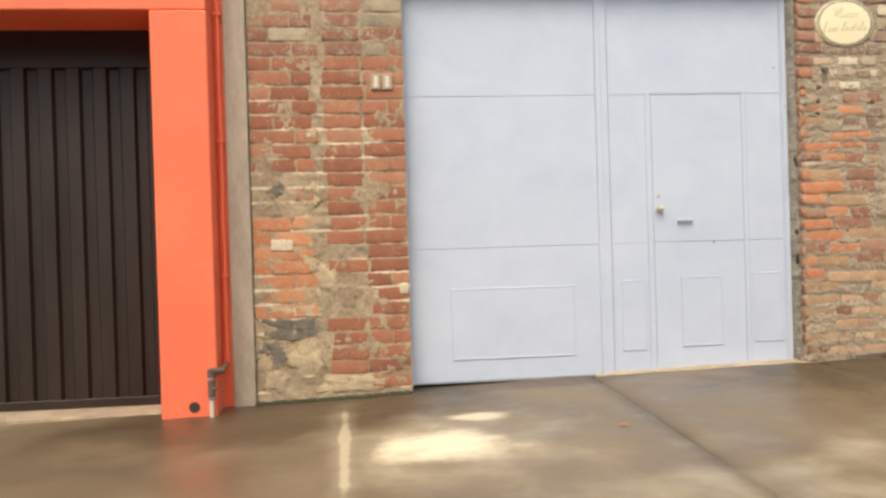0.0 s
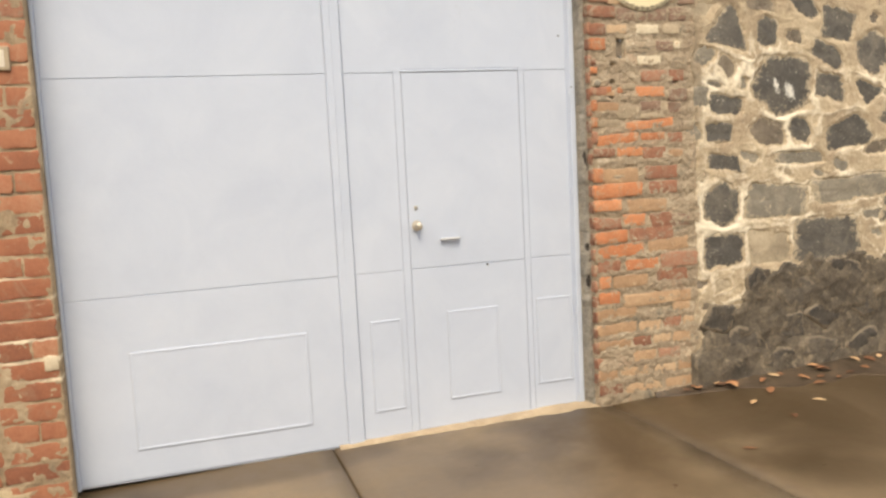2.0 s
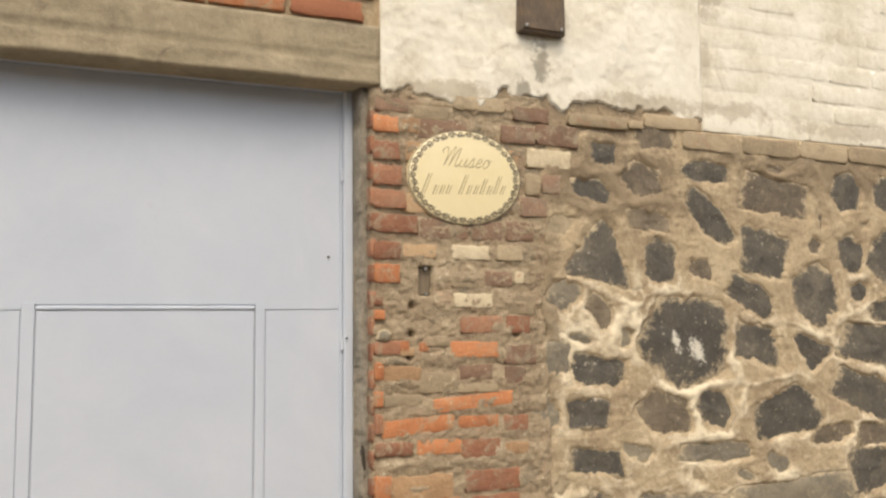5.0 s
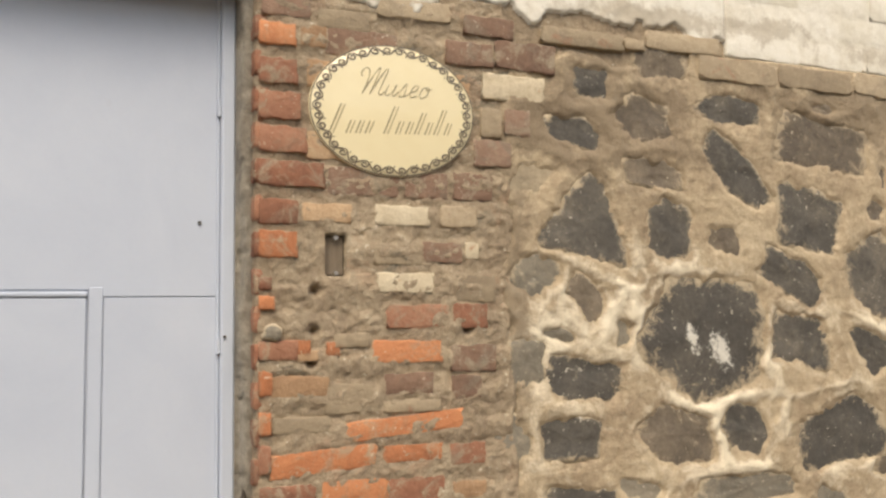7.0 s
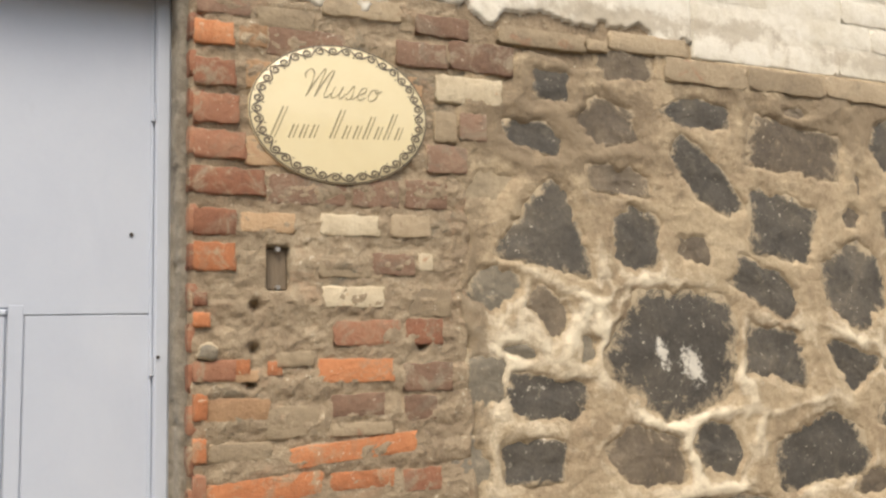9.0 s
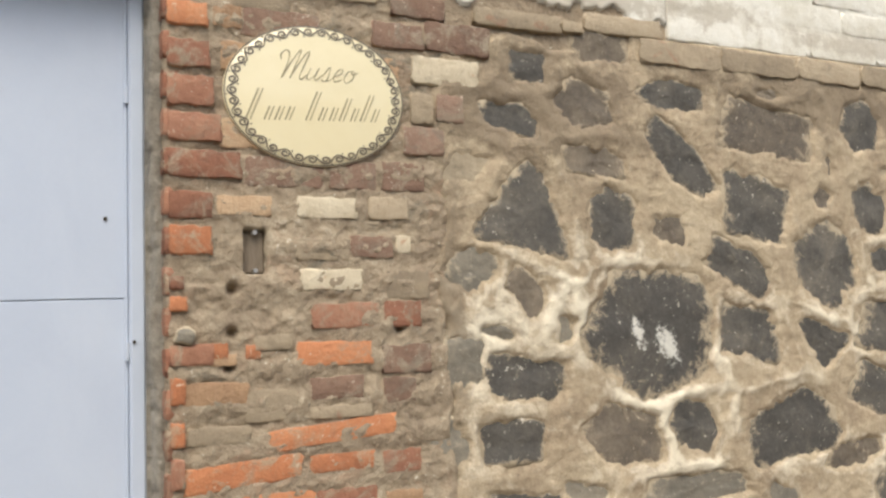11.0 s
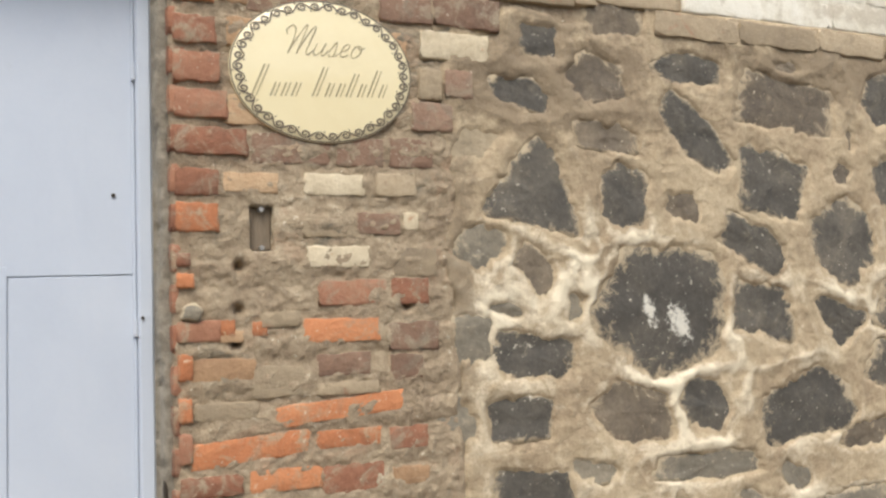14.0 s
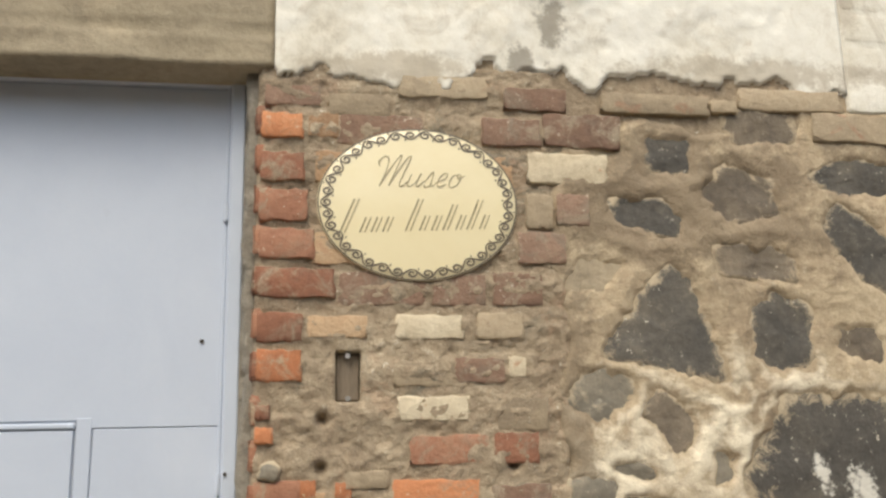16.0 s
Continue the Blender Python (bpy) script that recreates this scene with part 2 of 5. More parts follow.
M_RUST = mat("rusty_iron", [(0.2, (0.05, 0.04, 0.035)), (0.5, (0.13, 0.10, 0.075)), (0.8, (0.24, 0.17, 0.11))], 14, 80, 0.8, 0.4, metal=0.2)
M_BRASS = mat("worn_brass", [(0.2, (0.50, 0.45, 0.36)), (0.8, (0.70, 0.65, 0.55))], 30, 90, 0.4, 0.1, metal=0.6)
M_DARK = mat("near_black", [(0.2, (0.02, 0.016, 0.012)), (0.8, (0.06, 0.048, 0.035))], 20, 80, 0.9, 0.3)
M_WOOD = mat("old_wood_plug", [(0.25, (0.10, 0.08, 0.06)), (0.5, (0.20, 0.16, 0.115)), (0.8, (0.32, 0.26, 0.19))], 10, 90, 0.9, 0.6, stretch=(3, 3, 0.4))
M_PALE_PATCH = mat("pale_mortar_patch", [(0.28, (0.340, 0.264, 0.162)), (0.5, (0.476, 0.374, 0.230)), (0.75, (0.595, 0.484, 0.323))], 9, 50, 0.92, 0.6, smear=(0.136, 0.119, 0.093), smear_at=0.62, smear_scale=9, rimcol=(0.33, 0.24, 0.15))
M_DARK_PATCH = mat("dark_grey_render_patch", [(0.28, (0.085, 0.075, 0.058)), (0.5, (0.15, 0.130, 0.098)), (0.75, (0.30, 0.25, 0.18))], 9, 50, 0.9, 0.7, mixfine=0.4, smear=(0.46, 0.385, 0.26), smear_at=0.58, smear_scale=7, rimcol=(0.36, 0.28, 0.18))
M_ENAMEL = mat("cream_enamel", [(0.2, (0.78, 0.67, 0.40)), (0.5, (0.82, 0.72, 0.46)), (0.8, (0.84, 0.75, 0.50))], 3, 40, 0.22, 0.03, mixfine=0.2, coat=0.3, rough_var=0.03)
M_INK = mat("dark_brown_enamel", [(0.2, (0.13, 0.105, 0.078)), (0.8, (0.20, 0.165, 0.12))], 30, 90, 0.35, 0.0)
M_TEXT = mat("olive_brown_lettering", [(0.2, (0.32, 0.275, 0.165)), (0.8, (0.42, 0.36, 0.22))], 30, 90, 0.4, 0.0)
M_LEAF = mat("dry_leaf", [(0.15, (0.13, 0.06, 0.028)), (0.4, (0.36, 0.17, 0.075)), (0.65, (0.46, 0.25, 0.115)), (0.9, (0.56, 0.40, 0.22))], 20, 90, 0.6, 0.3, rnd=0.75)
M_TILE = mat("white_number_tile", [(0.2, (0.55, 0.48, 0.38)), (0.8, (0.72, 0.65, 0.52))], 20, 80, 0.5, 0.1)
M_MOSS = mat("dark_moss", [(0.2, (0.018, 0.020, 0.010)), (0.5, (0.045, 0.046, 0.022)), (0.8, (0.10, 0.088, 0.05))], 30, 90, 0.95, 0.8)
M_SILL = mat("worn_concrete_sill", [(0.28, (0.22, 0.165, 0.105)), (0.5, (0.35, 0.27, 0.175)), (0.75, (0.48, 0.385, 0.26))], 6, 60, 0.85, 0.6)
M_STREET = mat("street_asphalt", [(0.3, (0.035, 0.034, 0.032)), (0.7, (0.07, 0.067, 0.06))], 3, 90, 0.8, 0.5)


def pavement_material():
    """Damp brown concrete: wet gloss in patches, a reflected light spot and streak painted pale near the gate."""
    m = mat("damp_pavement_concrete", [(0.28, (0.110, 0.078, 0.044)), (0.45, (0.146, 0.105, 0.061)), (0.58, (0.175, 0.128, 0.075)), (0.76, (0.235, 0.175, 0.106))], 1.3, 26, 0.42, 0.25, mixfine=0.22, rough_var=0.22)
    n, l = m.node_tree.nodes, m.node_tree.links
    b = n["Principled BSDF"]
    col = b.inputs["Base Color"].links[0].from_socket
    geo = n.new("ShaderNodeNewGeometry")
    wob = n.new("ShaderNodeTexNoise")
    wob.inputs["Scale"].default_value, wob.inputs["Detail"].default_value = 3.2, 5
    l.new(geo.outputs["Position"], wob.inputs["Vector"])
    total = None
    # first five: light spot with its glow, and a reflected streak, painted pale
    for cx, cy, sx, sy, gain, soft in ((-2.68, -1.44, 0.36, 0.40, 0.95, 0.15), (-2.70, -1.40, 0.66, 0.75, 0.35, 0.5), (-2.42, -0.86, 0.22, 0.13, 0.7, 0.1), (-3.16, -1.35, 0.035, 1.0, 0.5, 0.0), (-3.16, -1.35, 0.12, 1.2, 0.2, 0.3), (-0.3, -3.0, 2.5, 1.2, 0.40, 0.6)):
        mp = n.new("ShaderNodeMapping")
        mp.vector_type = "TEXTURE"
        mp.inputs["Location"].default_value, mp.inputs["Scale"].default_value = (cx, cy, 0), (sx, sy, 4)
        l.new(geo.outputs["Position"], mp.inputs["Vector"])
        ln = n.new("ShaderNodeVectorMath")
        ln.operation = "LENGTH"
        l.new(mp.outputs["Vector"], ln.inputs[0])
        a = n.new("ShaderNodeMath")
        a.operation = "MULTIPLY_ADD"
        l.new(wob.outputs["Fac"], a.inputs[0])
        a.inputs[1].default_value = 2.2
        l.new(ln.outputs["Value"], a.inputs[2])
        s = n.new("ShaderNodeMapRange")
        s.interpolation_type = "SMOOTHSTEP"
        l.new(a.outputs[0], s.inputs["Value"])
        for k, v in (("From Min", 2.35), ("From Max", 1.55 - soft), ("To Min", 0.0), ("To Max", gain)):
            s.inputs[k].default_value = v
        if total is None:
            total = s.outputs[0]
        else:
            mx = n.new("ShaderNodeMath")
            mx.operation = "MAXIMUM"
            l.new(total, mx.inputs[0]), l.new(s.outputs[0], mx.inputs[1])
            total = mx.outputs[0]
    # two wet patches, then a darker strip along the gate's left foot
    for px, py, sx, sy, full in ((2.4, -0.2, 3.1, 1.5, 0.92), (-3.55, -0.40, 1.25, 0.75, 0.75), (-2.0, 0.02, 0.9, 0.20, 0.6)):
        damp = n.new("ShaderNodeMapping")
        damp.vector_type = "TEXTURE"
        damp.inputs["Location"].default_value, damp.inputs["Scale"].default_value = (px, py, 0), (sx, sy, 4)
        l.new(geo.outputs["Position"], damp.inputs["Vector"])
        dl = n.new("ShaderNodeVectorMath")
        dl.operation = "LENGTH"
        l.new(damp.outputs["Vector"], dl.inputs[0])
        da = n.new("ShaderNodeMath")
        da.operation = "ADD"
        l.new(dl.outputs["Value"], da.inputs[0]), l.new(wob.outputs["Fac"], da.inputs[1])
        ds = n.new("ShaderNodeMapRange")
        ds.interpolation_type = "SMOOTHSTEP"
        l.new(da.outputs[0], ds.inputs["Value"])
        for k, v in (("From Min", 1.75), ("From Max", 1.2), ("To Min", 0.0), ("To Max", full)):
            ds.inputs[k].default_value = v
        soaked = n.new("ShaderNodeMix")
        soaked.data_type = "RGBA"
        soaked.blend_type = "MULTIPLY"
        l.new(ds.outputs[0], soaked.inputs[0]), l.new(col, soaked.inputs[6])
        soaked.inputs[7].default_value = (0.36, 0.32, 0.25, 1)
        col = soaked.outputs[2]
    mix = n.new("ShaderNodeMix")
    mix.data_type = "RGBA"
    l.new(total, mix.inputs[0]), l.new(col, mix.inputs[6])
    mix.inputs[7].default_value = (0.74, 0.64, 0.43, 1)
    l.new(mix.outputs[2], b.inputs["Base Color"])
    return m


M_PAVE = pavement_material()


def paint_marks(m, marks, colour, wobble=55.0, full=0.95, gain=3.2, edge=2.45):
    """White paint dabbed on a copy of a stone: ragged marks (x, z, half width, half height, lean)."""
    m = m.copy()
    n, l = m.node_tree.nodes, m.node_tree.links
    b = n["Principled BSDF"]
    col = b.inputs["Base Color"].links[0].from_socket
    geo = n.new("ShaderNodeNewGeometry")
    wob = n.new("ShaderNodeTexNoise")
    wob.inputs["Scale"].default_value, wob.inputs["Detail"].default_value, wob.inputs["Roughness"].default_value = wobble, 8, 0.75
    l.new(geo.outputs["Position"], wob.inputs["Vector"])
    for x, z, w, h, lean in marks:
        mp = n.new("ShaderNodeMapping")
        mp.vector_type = "TEXTURE"
        mp.inputs["Location"].default_value, mp.inputs["Scale"].default_value = (x, 0, z), (w, 1, h)
        mp.inputs["Rotation"].default_value = (0, radians(lean), 0)
        l.new(geo.outputs["Position"], mp.inputs["Vector"])
        ln = n.new("ShaderNodeVectorMath")
        ln.operation = "LENGTH"
        l.new(mp.outputs["Vector"], ln.inputs[0])
        a = n.new("ShaderNodeMath")
        a.operation = "MULTIPLY_ADD"
        l.new(wob.outputs["Fac"], a.inputs[0])
        a.inputs[1].default_value = gain
        l.new(ln.outputs["Value"], a.inputs[2])
        r = n.new("ShaderNodeMapRange")
        l.new(a.outputs[0], r.inputs["Value"])
        for k, v in (("From Min", edge), ("From Max", edge - 0.4), ("To Min", 0.0), ("To Max", full)):
            r.inputs[k].default_value = v
        mx = n.new("ShaderNodeMix")
        mx.data_type = "RGBA"
        l.new(r.outputs[0], mx.inputs[0]), l.new(col, mx.inputs[6])
        mx.inputs[7].default_value = (*colour, 1)
        col = mx.outputs[2]
    l.new(col, b.inputs["Base Color"])
    return m


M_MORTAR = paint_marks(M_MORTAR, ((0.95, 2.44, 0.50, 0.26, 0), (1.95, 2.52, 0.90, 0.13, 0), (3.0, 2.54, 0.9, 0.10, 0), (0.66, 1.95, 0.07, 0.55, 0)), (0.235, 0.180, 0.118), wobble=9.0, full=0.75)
M_STONE_SPLASH = paint_marks(M_STONE, ((1.215, 1.830, 0.020, 0.055, -18), (1.312, 1.795, 0.042, 0.066, -25)), (0.66, 0.63, 0.55))
M_STONE_SPECK = paint_marks(M_STONE, ((0.82, 1.760, 0.14, 0.03, 0), (0.82, 1.690, 0.17, 0.014, 0)), (0.52, 0.48, 0.40), wobble=60.0, gain=8.0, edge=3.7)
M_WHITE = paint_marks(M_WHITE, ((0.655, 2.86, 0.05, 0.13, 0), (0.58, 2.75, 0.05, 0.05, 0)), (0.27, 0.24, 0.19), wobble=16.0, full=0.8)
M_WHITE = paint_marks(M_WHITE, ((1.12, 2.74, 0.40, 0.07, 0), (0.28, 2.73, 0.28, 0.05, 0)), (0.42, 0.36, 0.27), wobble=12.0, full=0.7)
M_WHITEBRICK = paint_marks(M_WHITEBRICK, ((1.42, 3.22, 0.11, 0.13, 0), (1.50, 2.76, 0.22, 0.05, 0), (2.3, 2.72, 0.7, 0.05, 0), (1.40, 2.95, 0.05, 0.12, 0)), (0.46, 0.40, 0.31), wobble=12.0, full=0.65)

# ---- building helpers ----


def obj(name, bm, material, smooth=False):
    me = bpy.data.meshes.new(name)
    bm.normal_update()
    bm.to_mesh(me)
    bm.free()
    me.materials.append(material)
    if smooth:
        me.shade_smooth()
    return new(name, me)


def part(name, bm, material, parent, label="", smooth=False):
    ob = obj(name, bm, material, smooth)
    ob.parent = parent
    if label:
        ob["label"] = label
    return ob


def box(x0, x1, y0, y1, z0, z1, bevel=0.0, seg=1):
    bm = bmesh.new()
    bmesh.ops.create_cube(bm, size=1, matrix=Matrix.Translation(((x0 + x1) / 2, (y0 + y1) / 2, (z0 + z1) / 2)) @ Matrix.Diagonal((x1 - x0, y1 - y0, z1 - z0, 1)))
    if bevel:
        bmesh.ops.bevel(bm, geom=bm.edges[:], offset=bevel, segments=seg, affect="EDGES", profile=0.5)
    return bm


def rod(p, q, r, sides=14, r2=None):
    p, q = Vector(p), Vector(q)
    bm = bmesh.new()
    bmesh.ops.create_cone(bm, cap_ends=True, segments=sides, radius1=r, radius2=r if r2 is None else r2, depth=(q - p).length, matrix=Matrix.Translation((p + q) / 2) @ (q - p).to_track_quat("Z", "Y").to_matrix().to_4x4())
    return bm


def join(*bms):
    out = bmesh.new()
    for b in bms:
        me = bpy.data.meshes.new("tmp")
        b.to_mesh(me)
        b.free()
        out.from_mesh(me)
        bpy.data.meshes.remove(me)
    return out


def empty(name, x, y, z):
    e = new(name)
    e.location = (x, y, z)
    e.empty_display_size = 0.1
    return e


def adopt(ob, parent):
    """Makes ob, built in world places, a part of parent."""
    ob.parent = parent
    ob.matrix_parent_inverse = Matrix.Translation(parent.location).inverted()
    return ob


def ground_z(x, y):
    """The pavement climbs along the wall and falls a little to the street."""
    return 0.085 + 0.0275 * min(x, 2.5) + 0.012 * min(y, 0.0)


def fbm(x, y, z, octaves=4):
    return noise.fractal((x, y, z), 0.8, 2.1, octaves)


# forms of stones: the directions of their sides, in degrees, and how far out each lies
FORMS = {"b": ((0, 0.98), (88, 0.96), (180, 0.97), (272, 0.97)), "t": ((-90, 0.80), (28, 0.72), (152, 0.72)), "p": ((8, 0.92), (78, 0.93), (150, 0.93), (222, 0.93), (292, 0.92)),
         "h": ((0, 0.94), (58, 0.92), (118, 0.93), (182, 0.94), (240, 0.92), (302, 0.93)), "d": ((55, 0.72), (125, 0.72), (235, 0.74), (305, 0.72)),
         "l": ((68, 0.86), (108, 0.84), (180, 0.98), (250, 0.85), (290, 0.84), (0, 0.98)), "w": ((0, 0.96), (100, 0.84), (180, 0.98), (262, 0.90), (50, 0.98)),
         "e": ((0, 0.95), (45, 0.93), (90, 0.95), (135, 0.92), (180, 0.96), (225, 0.93), (270, 0.94), (315, 0.93))}


class Blob:
    """An irregular rounded polygon on the wall: middle, width, height, lean in degrees, form."""

    def __init__(self, x, z, w, h, lean, seed, rough=0.05, soft=15.0, form=None):
        rng = random.Random(seed)
        self.x, self.z, self.w, self.h, self.lean, self.rough = x, z, w, h, radians(lean), rough
        if form:
            self.sides = [(radians(a + rng.uniform(-9, 9)), d * rng.uniform(0.93, 1.04)) for a, d in FORMS[form]]
        else:
            count = rng.choice((4, 5, 5, 6))
            turn = rng.uniform(0, 6.28)
            self.sides = [(turn + (k + rng.uniform(-0.22, 0.22)) * math.tau / count, rng.uniform(0.80, 0.94)) for k in range(count)]
        self.soft, self.seed, self.limit = soft, seed, 1.34 if form else 1.22
        self.waves = [(rng.randint(3, 6), rng.uniform(0, 6.28), 0.5), (rng.randint(7, 12), rng.uniform(0, 6.28), 0.35), (rng.randint(14, 22), rng.uniform(0, 6.28), 0.3)]

    def reach(self, a):
        a = np.asarray(a, float)
        s = sum((np.maximum(np.cos(a - f), 0.0) / d) ** self.soft for f, d in self.sides)
        r = s ** (-1 / self.soft)
        for k, f, g in self.waves:
            r = r + self.rough * g * np.sin(k * a + f)
        return np.minimum(r, self.limit)

    def away(self, X, Z):
        """About how many metres a place lies outside the outline (negative: inside)."""
        dx, dz = X - self.x, Z - self.z
        c, s = math.cos(self.lean), math.sin(self.lean)
        u, v = (dx * c + dz * s) / (self.w / 2), (-dx * s + dz * c) / (self.h / 2)
        rho = np.sqrt(u * u + v * v) + 1e-6
        return (rho / self.reach(np.arctan2(v, u)) - 1) * np.sqrt(dx * dx + dz * dz + 1e-8) / rho

    def bm(self, proud, back=0.03, rings=5, segs=30, lumps=0.006, dome=0.3):
        """A lump of stone whose face stands proud of the plane y = 0."""
        bm = bmesh.new()
        rim = bm.verts.layers.float.new("rim")
        ang = np.arange(segs) * math.tau / segs
        reach = self.reach(ang)
        c, s = math.cos(self.lean), math.sin(self.lean)

        def vert(k, f, y, e):
            u, v = f * reach[k] * math.cos(ang[k]) * self.w / 2, f * reach[k] * math.sin(ang[k]) * self.h / 2
            p = (u * c - v * s, y, u * s + v * c)
            q = bm.verts.new(p)
            q[rim] = e
            return q

        loops = [[vert(k, 1.0, back, 1.0) for k in range(segs)]]
        for i in range(rings):
            f = (1.0, 0.93, 0.72, 0.46, 0.22, 0.1)[i]
            loop = []
            for k in range(segs):
                px, pz = self.x + f * self.w / 2 * math.cos(ang[k]), self.z + f * self.h / 2 * math.sin(ang[k])
                y = -proud * (1 - dome + dome * (1 - f ** 3)) - lumps * fbm(px * 14, pz * 14, self.seed * 0.37)
                if i == 0:
                    y = 0.004 - 0.3 * lumps
                loop.append(vert(k, f * (0.985 if i else 1.0), y, max(0.0, (f - 0.50) / 0.50)))
            loops.append(loop)
        mid = bm.verts.new((0, -proud, 0))
        for a, b in zip(loops, loops[1:]):
            for k in range(segs):
                bm.faces.new((a[k], a[(k + 1) % segs], b[(k + 1) % segs], b[k]))
        for k in range(segs):
            bm.faces.new((loops[-1][k], loops[-1][(k + 1) % segs], mid))
        bmesh.ops.recalc_face_normals(bm, faces=bm.faces[:])
        return bm

    def piece(self, name, material, parent, proud=0.012, y=0.0, **kw):
        ob = obj(name, self.bm(proud, **kw), material, smooth=True)
        ob.location = (self.x, y, self.z)
        return adopt(ob, parent)


def relief(name, x0, x1, z0, z1, step, depth, material, thick=0.3, fresh=None):
    """A wall face as a fine grid whose y is depth(X, Z), closed behind to a solid; fresh(X, Z): how much pale new pointing lies there."""
    nx, nz_ = max(2, round((x1 - x0) / step)), max(2, round((z1 - z0) / step))
    X, Z = np.meshgrid(np.linspace(x0, x1, nx + 1), np.linspace(z0, z1, nz_ + 1))
    Y = depth(X, Z)
    pts = np.stack([X, Y, Z], -1).reshape(-1, 3)
    w = nx + 1
    i = (np.arange(nz_)[:, None] * w + np.arange(nx)[None, :]).reshape(-1)
    faces = np.stack([i, i + 1, i + w + 1, i + w], -1).tolist()
    edge = list(range(0, w)) + [r * w + nx for r in range(1, nz_ + 1)] + [nz_ * w + c for c in range(nx - 1, -1, -1)] + [r * w for r in range(nz_ - 1, 0, -1)]
    base = len(pts)
    rear = pts[edge].copy()
    rear[:, 1] = thick
    k = len(edge)
    faces += [[edge[(j + 1) % k], edge[j], base + j, base + (j + 1) % k] for j in range(k)]
    faces.append([base + j for j in range(k)][::-1])
    me = bpy.data.meshes.new(name)
    me.from_pydata(np.concatenate([pts, rear]).tolist(), [], faces)
    me.materials.append(material)
    me.shade_smooth()
    if fresh:
        me.attributes.new("pointing", "FLOAT", "POINT").data.foreach_set("value", np.concatenate([fresh(X, Z).reshape(-1), np.zeros(k)]).astype(np.float32))
    return new(name, me)


LATTICE = np.random.RandomState(7).rand(64, 64, 16) * 2 - 1


def grid_noise(X, Z, scale, seed, octaves=4):
    """Smooth noise over arrays, about -1 to 1."""
    out, amp, total = np.zeros(X.shape), 1.0, 0.0
    k = int(seed * 3) % 16
    for o in range(octaves):
        u, v = X * scale + 17.3 * o + seed, Z * scale + 9.1 * o + 2 * seed
        i, j = np.floor(u).astype(int), np.floor(v).astype(int)
        f, g = u - i, v - j
        f, g = f * f * (3 - 2 * f), g * g * (3 - 2 * g)
        L = LATTICE[:, :, (k + o) % 16]
        a, b = L[i % 64, j % 64], L[(i + 1) % 64, j % 64]
        c, d = L[i % 64, (j + 1) % 64], L[(i + 1) % 64, (j + 1) % 64]
        out += amp * ((a * (1 - f) + b * f) * (1 - g) + (c * (1 - f) + d * f) * g)
        total += amp
        amp, scale = amp * 0.55, scale * 2.1
    return out / total * 1.6


def brick_meshes(tag, count, material, wear=0.05):
    """Worn unit bricks, to be scaled to size: rounded face, chipped edges."""
    out = []
    for k in range(count):
        rng = random.Random(k * 17 + len(tag))
        bm = bmesh.new()
        nx, nz_ = 7, 4
        front = {}
        for i in range(nx + 1):
            for j in range(nz_ + 1):
                u, v = (i / nx - 0.5), (j / nz_ - 0.5)
                e = max(abs(u), abs(v)) > 0.499
                if e:
                    uu, vv = u * (1 - 0.02 * rng.random()) + rng.uniform(-0.022, 0.022), v * (1 - 0.06 * rng.random()) + rng.uniform(-wear, wear) * 0.9
                else:
                    uu, vv = u * 1.30 + rng.uniform(-0.015, 0.015), v * 1.7 + rng.uniform(-0.05, 0.05)
                front[i, j] = bm.verts.new((uu, (-0.62 + 0.3 * rng.random()) if e else -1.0 + rng.uniform(-0.15, 0.25), vv))
        back = {}
        for i in range(nx + 1):
            for j in range(nz_ + 1):
                if i in (0, nx) or j in (0, nz_):
                    p = front[i, j].co
                    back[i, j] = bm.verts.new((p.x * 1.0, 3.0, p.z * 1.0))
        for i in range(nx):
            for j in range(nz_):
                bm.faces.new((front[i, j], front[i + 1, j], front[i + 1, j + 1], front[i, j + 1]))
        ring = [(i, 0) for i in range(nx)] + [(nx, j) for j in range(nz_)] + [(i, nz_) for i in range(nx, 0, -1)] + [(0, j) for j in range(nz_, 0, -1)]
        for a, b in zip(ring, ring[1:] + ring[:1]):
            bm.faces.new((front[b], front[a], back[a], back[b]))
        bmesh.ops.recalc_face_normals(bm, faces=bm.faces[:])
        me = bpy.data.meshes.new(tag)
        bm.to_mesh(me)
        bm.free()
        me.materials.append(material)
        me.shade_smooth()
        out.append(me)
    return out


BRICKS = {k: brick_meshes("brick_" + k, 5, m) for k, m in (("o", M_BRICK_O), ("r", M_BRICK_R), ("l", M_BRICK_L), ("g", M_BRICK_GREY), ("c", M_BRICK_CREAM), ("w", M_WHITEBRICK), ("t", M_BRICK_TAN), ("d", M_BRICK_DULL))}
brick_rng = random.Random(5)


def brick(parent, kind, x0, x1, z, h, proud=0.012, y=0.0, lean=0.0):
    ob = new("brick", brick_rng.choice(BRICKS[kind]))
    ob.location = ((x0 + x1) / 2, y, z)
    ob.scale = (x1 - x0, proud, h)
    ob.rotation_euler = (0, radians(-lean + brick_rng.uniform(-0.8, 0.8)), 0)
    return adopt(ob, parent)


# ---- ground ----
street = obj("ground", box(-400, 400, -400, 400, -0.5, -0.16), M_STREET)
tagged(street, "dark asphalt street beyond the pavement", "ground", kind="structure")


def drift(x):
    """How far a joint wanders along the wall for each metre towards the street."""
    return -0.02 if x < -0.7 else 0.04


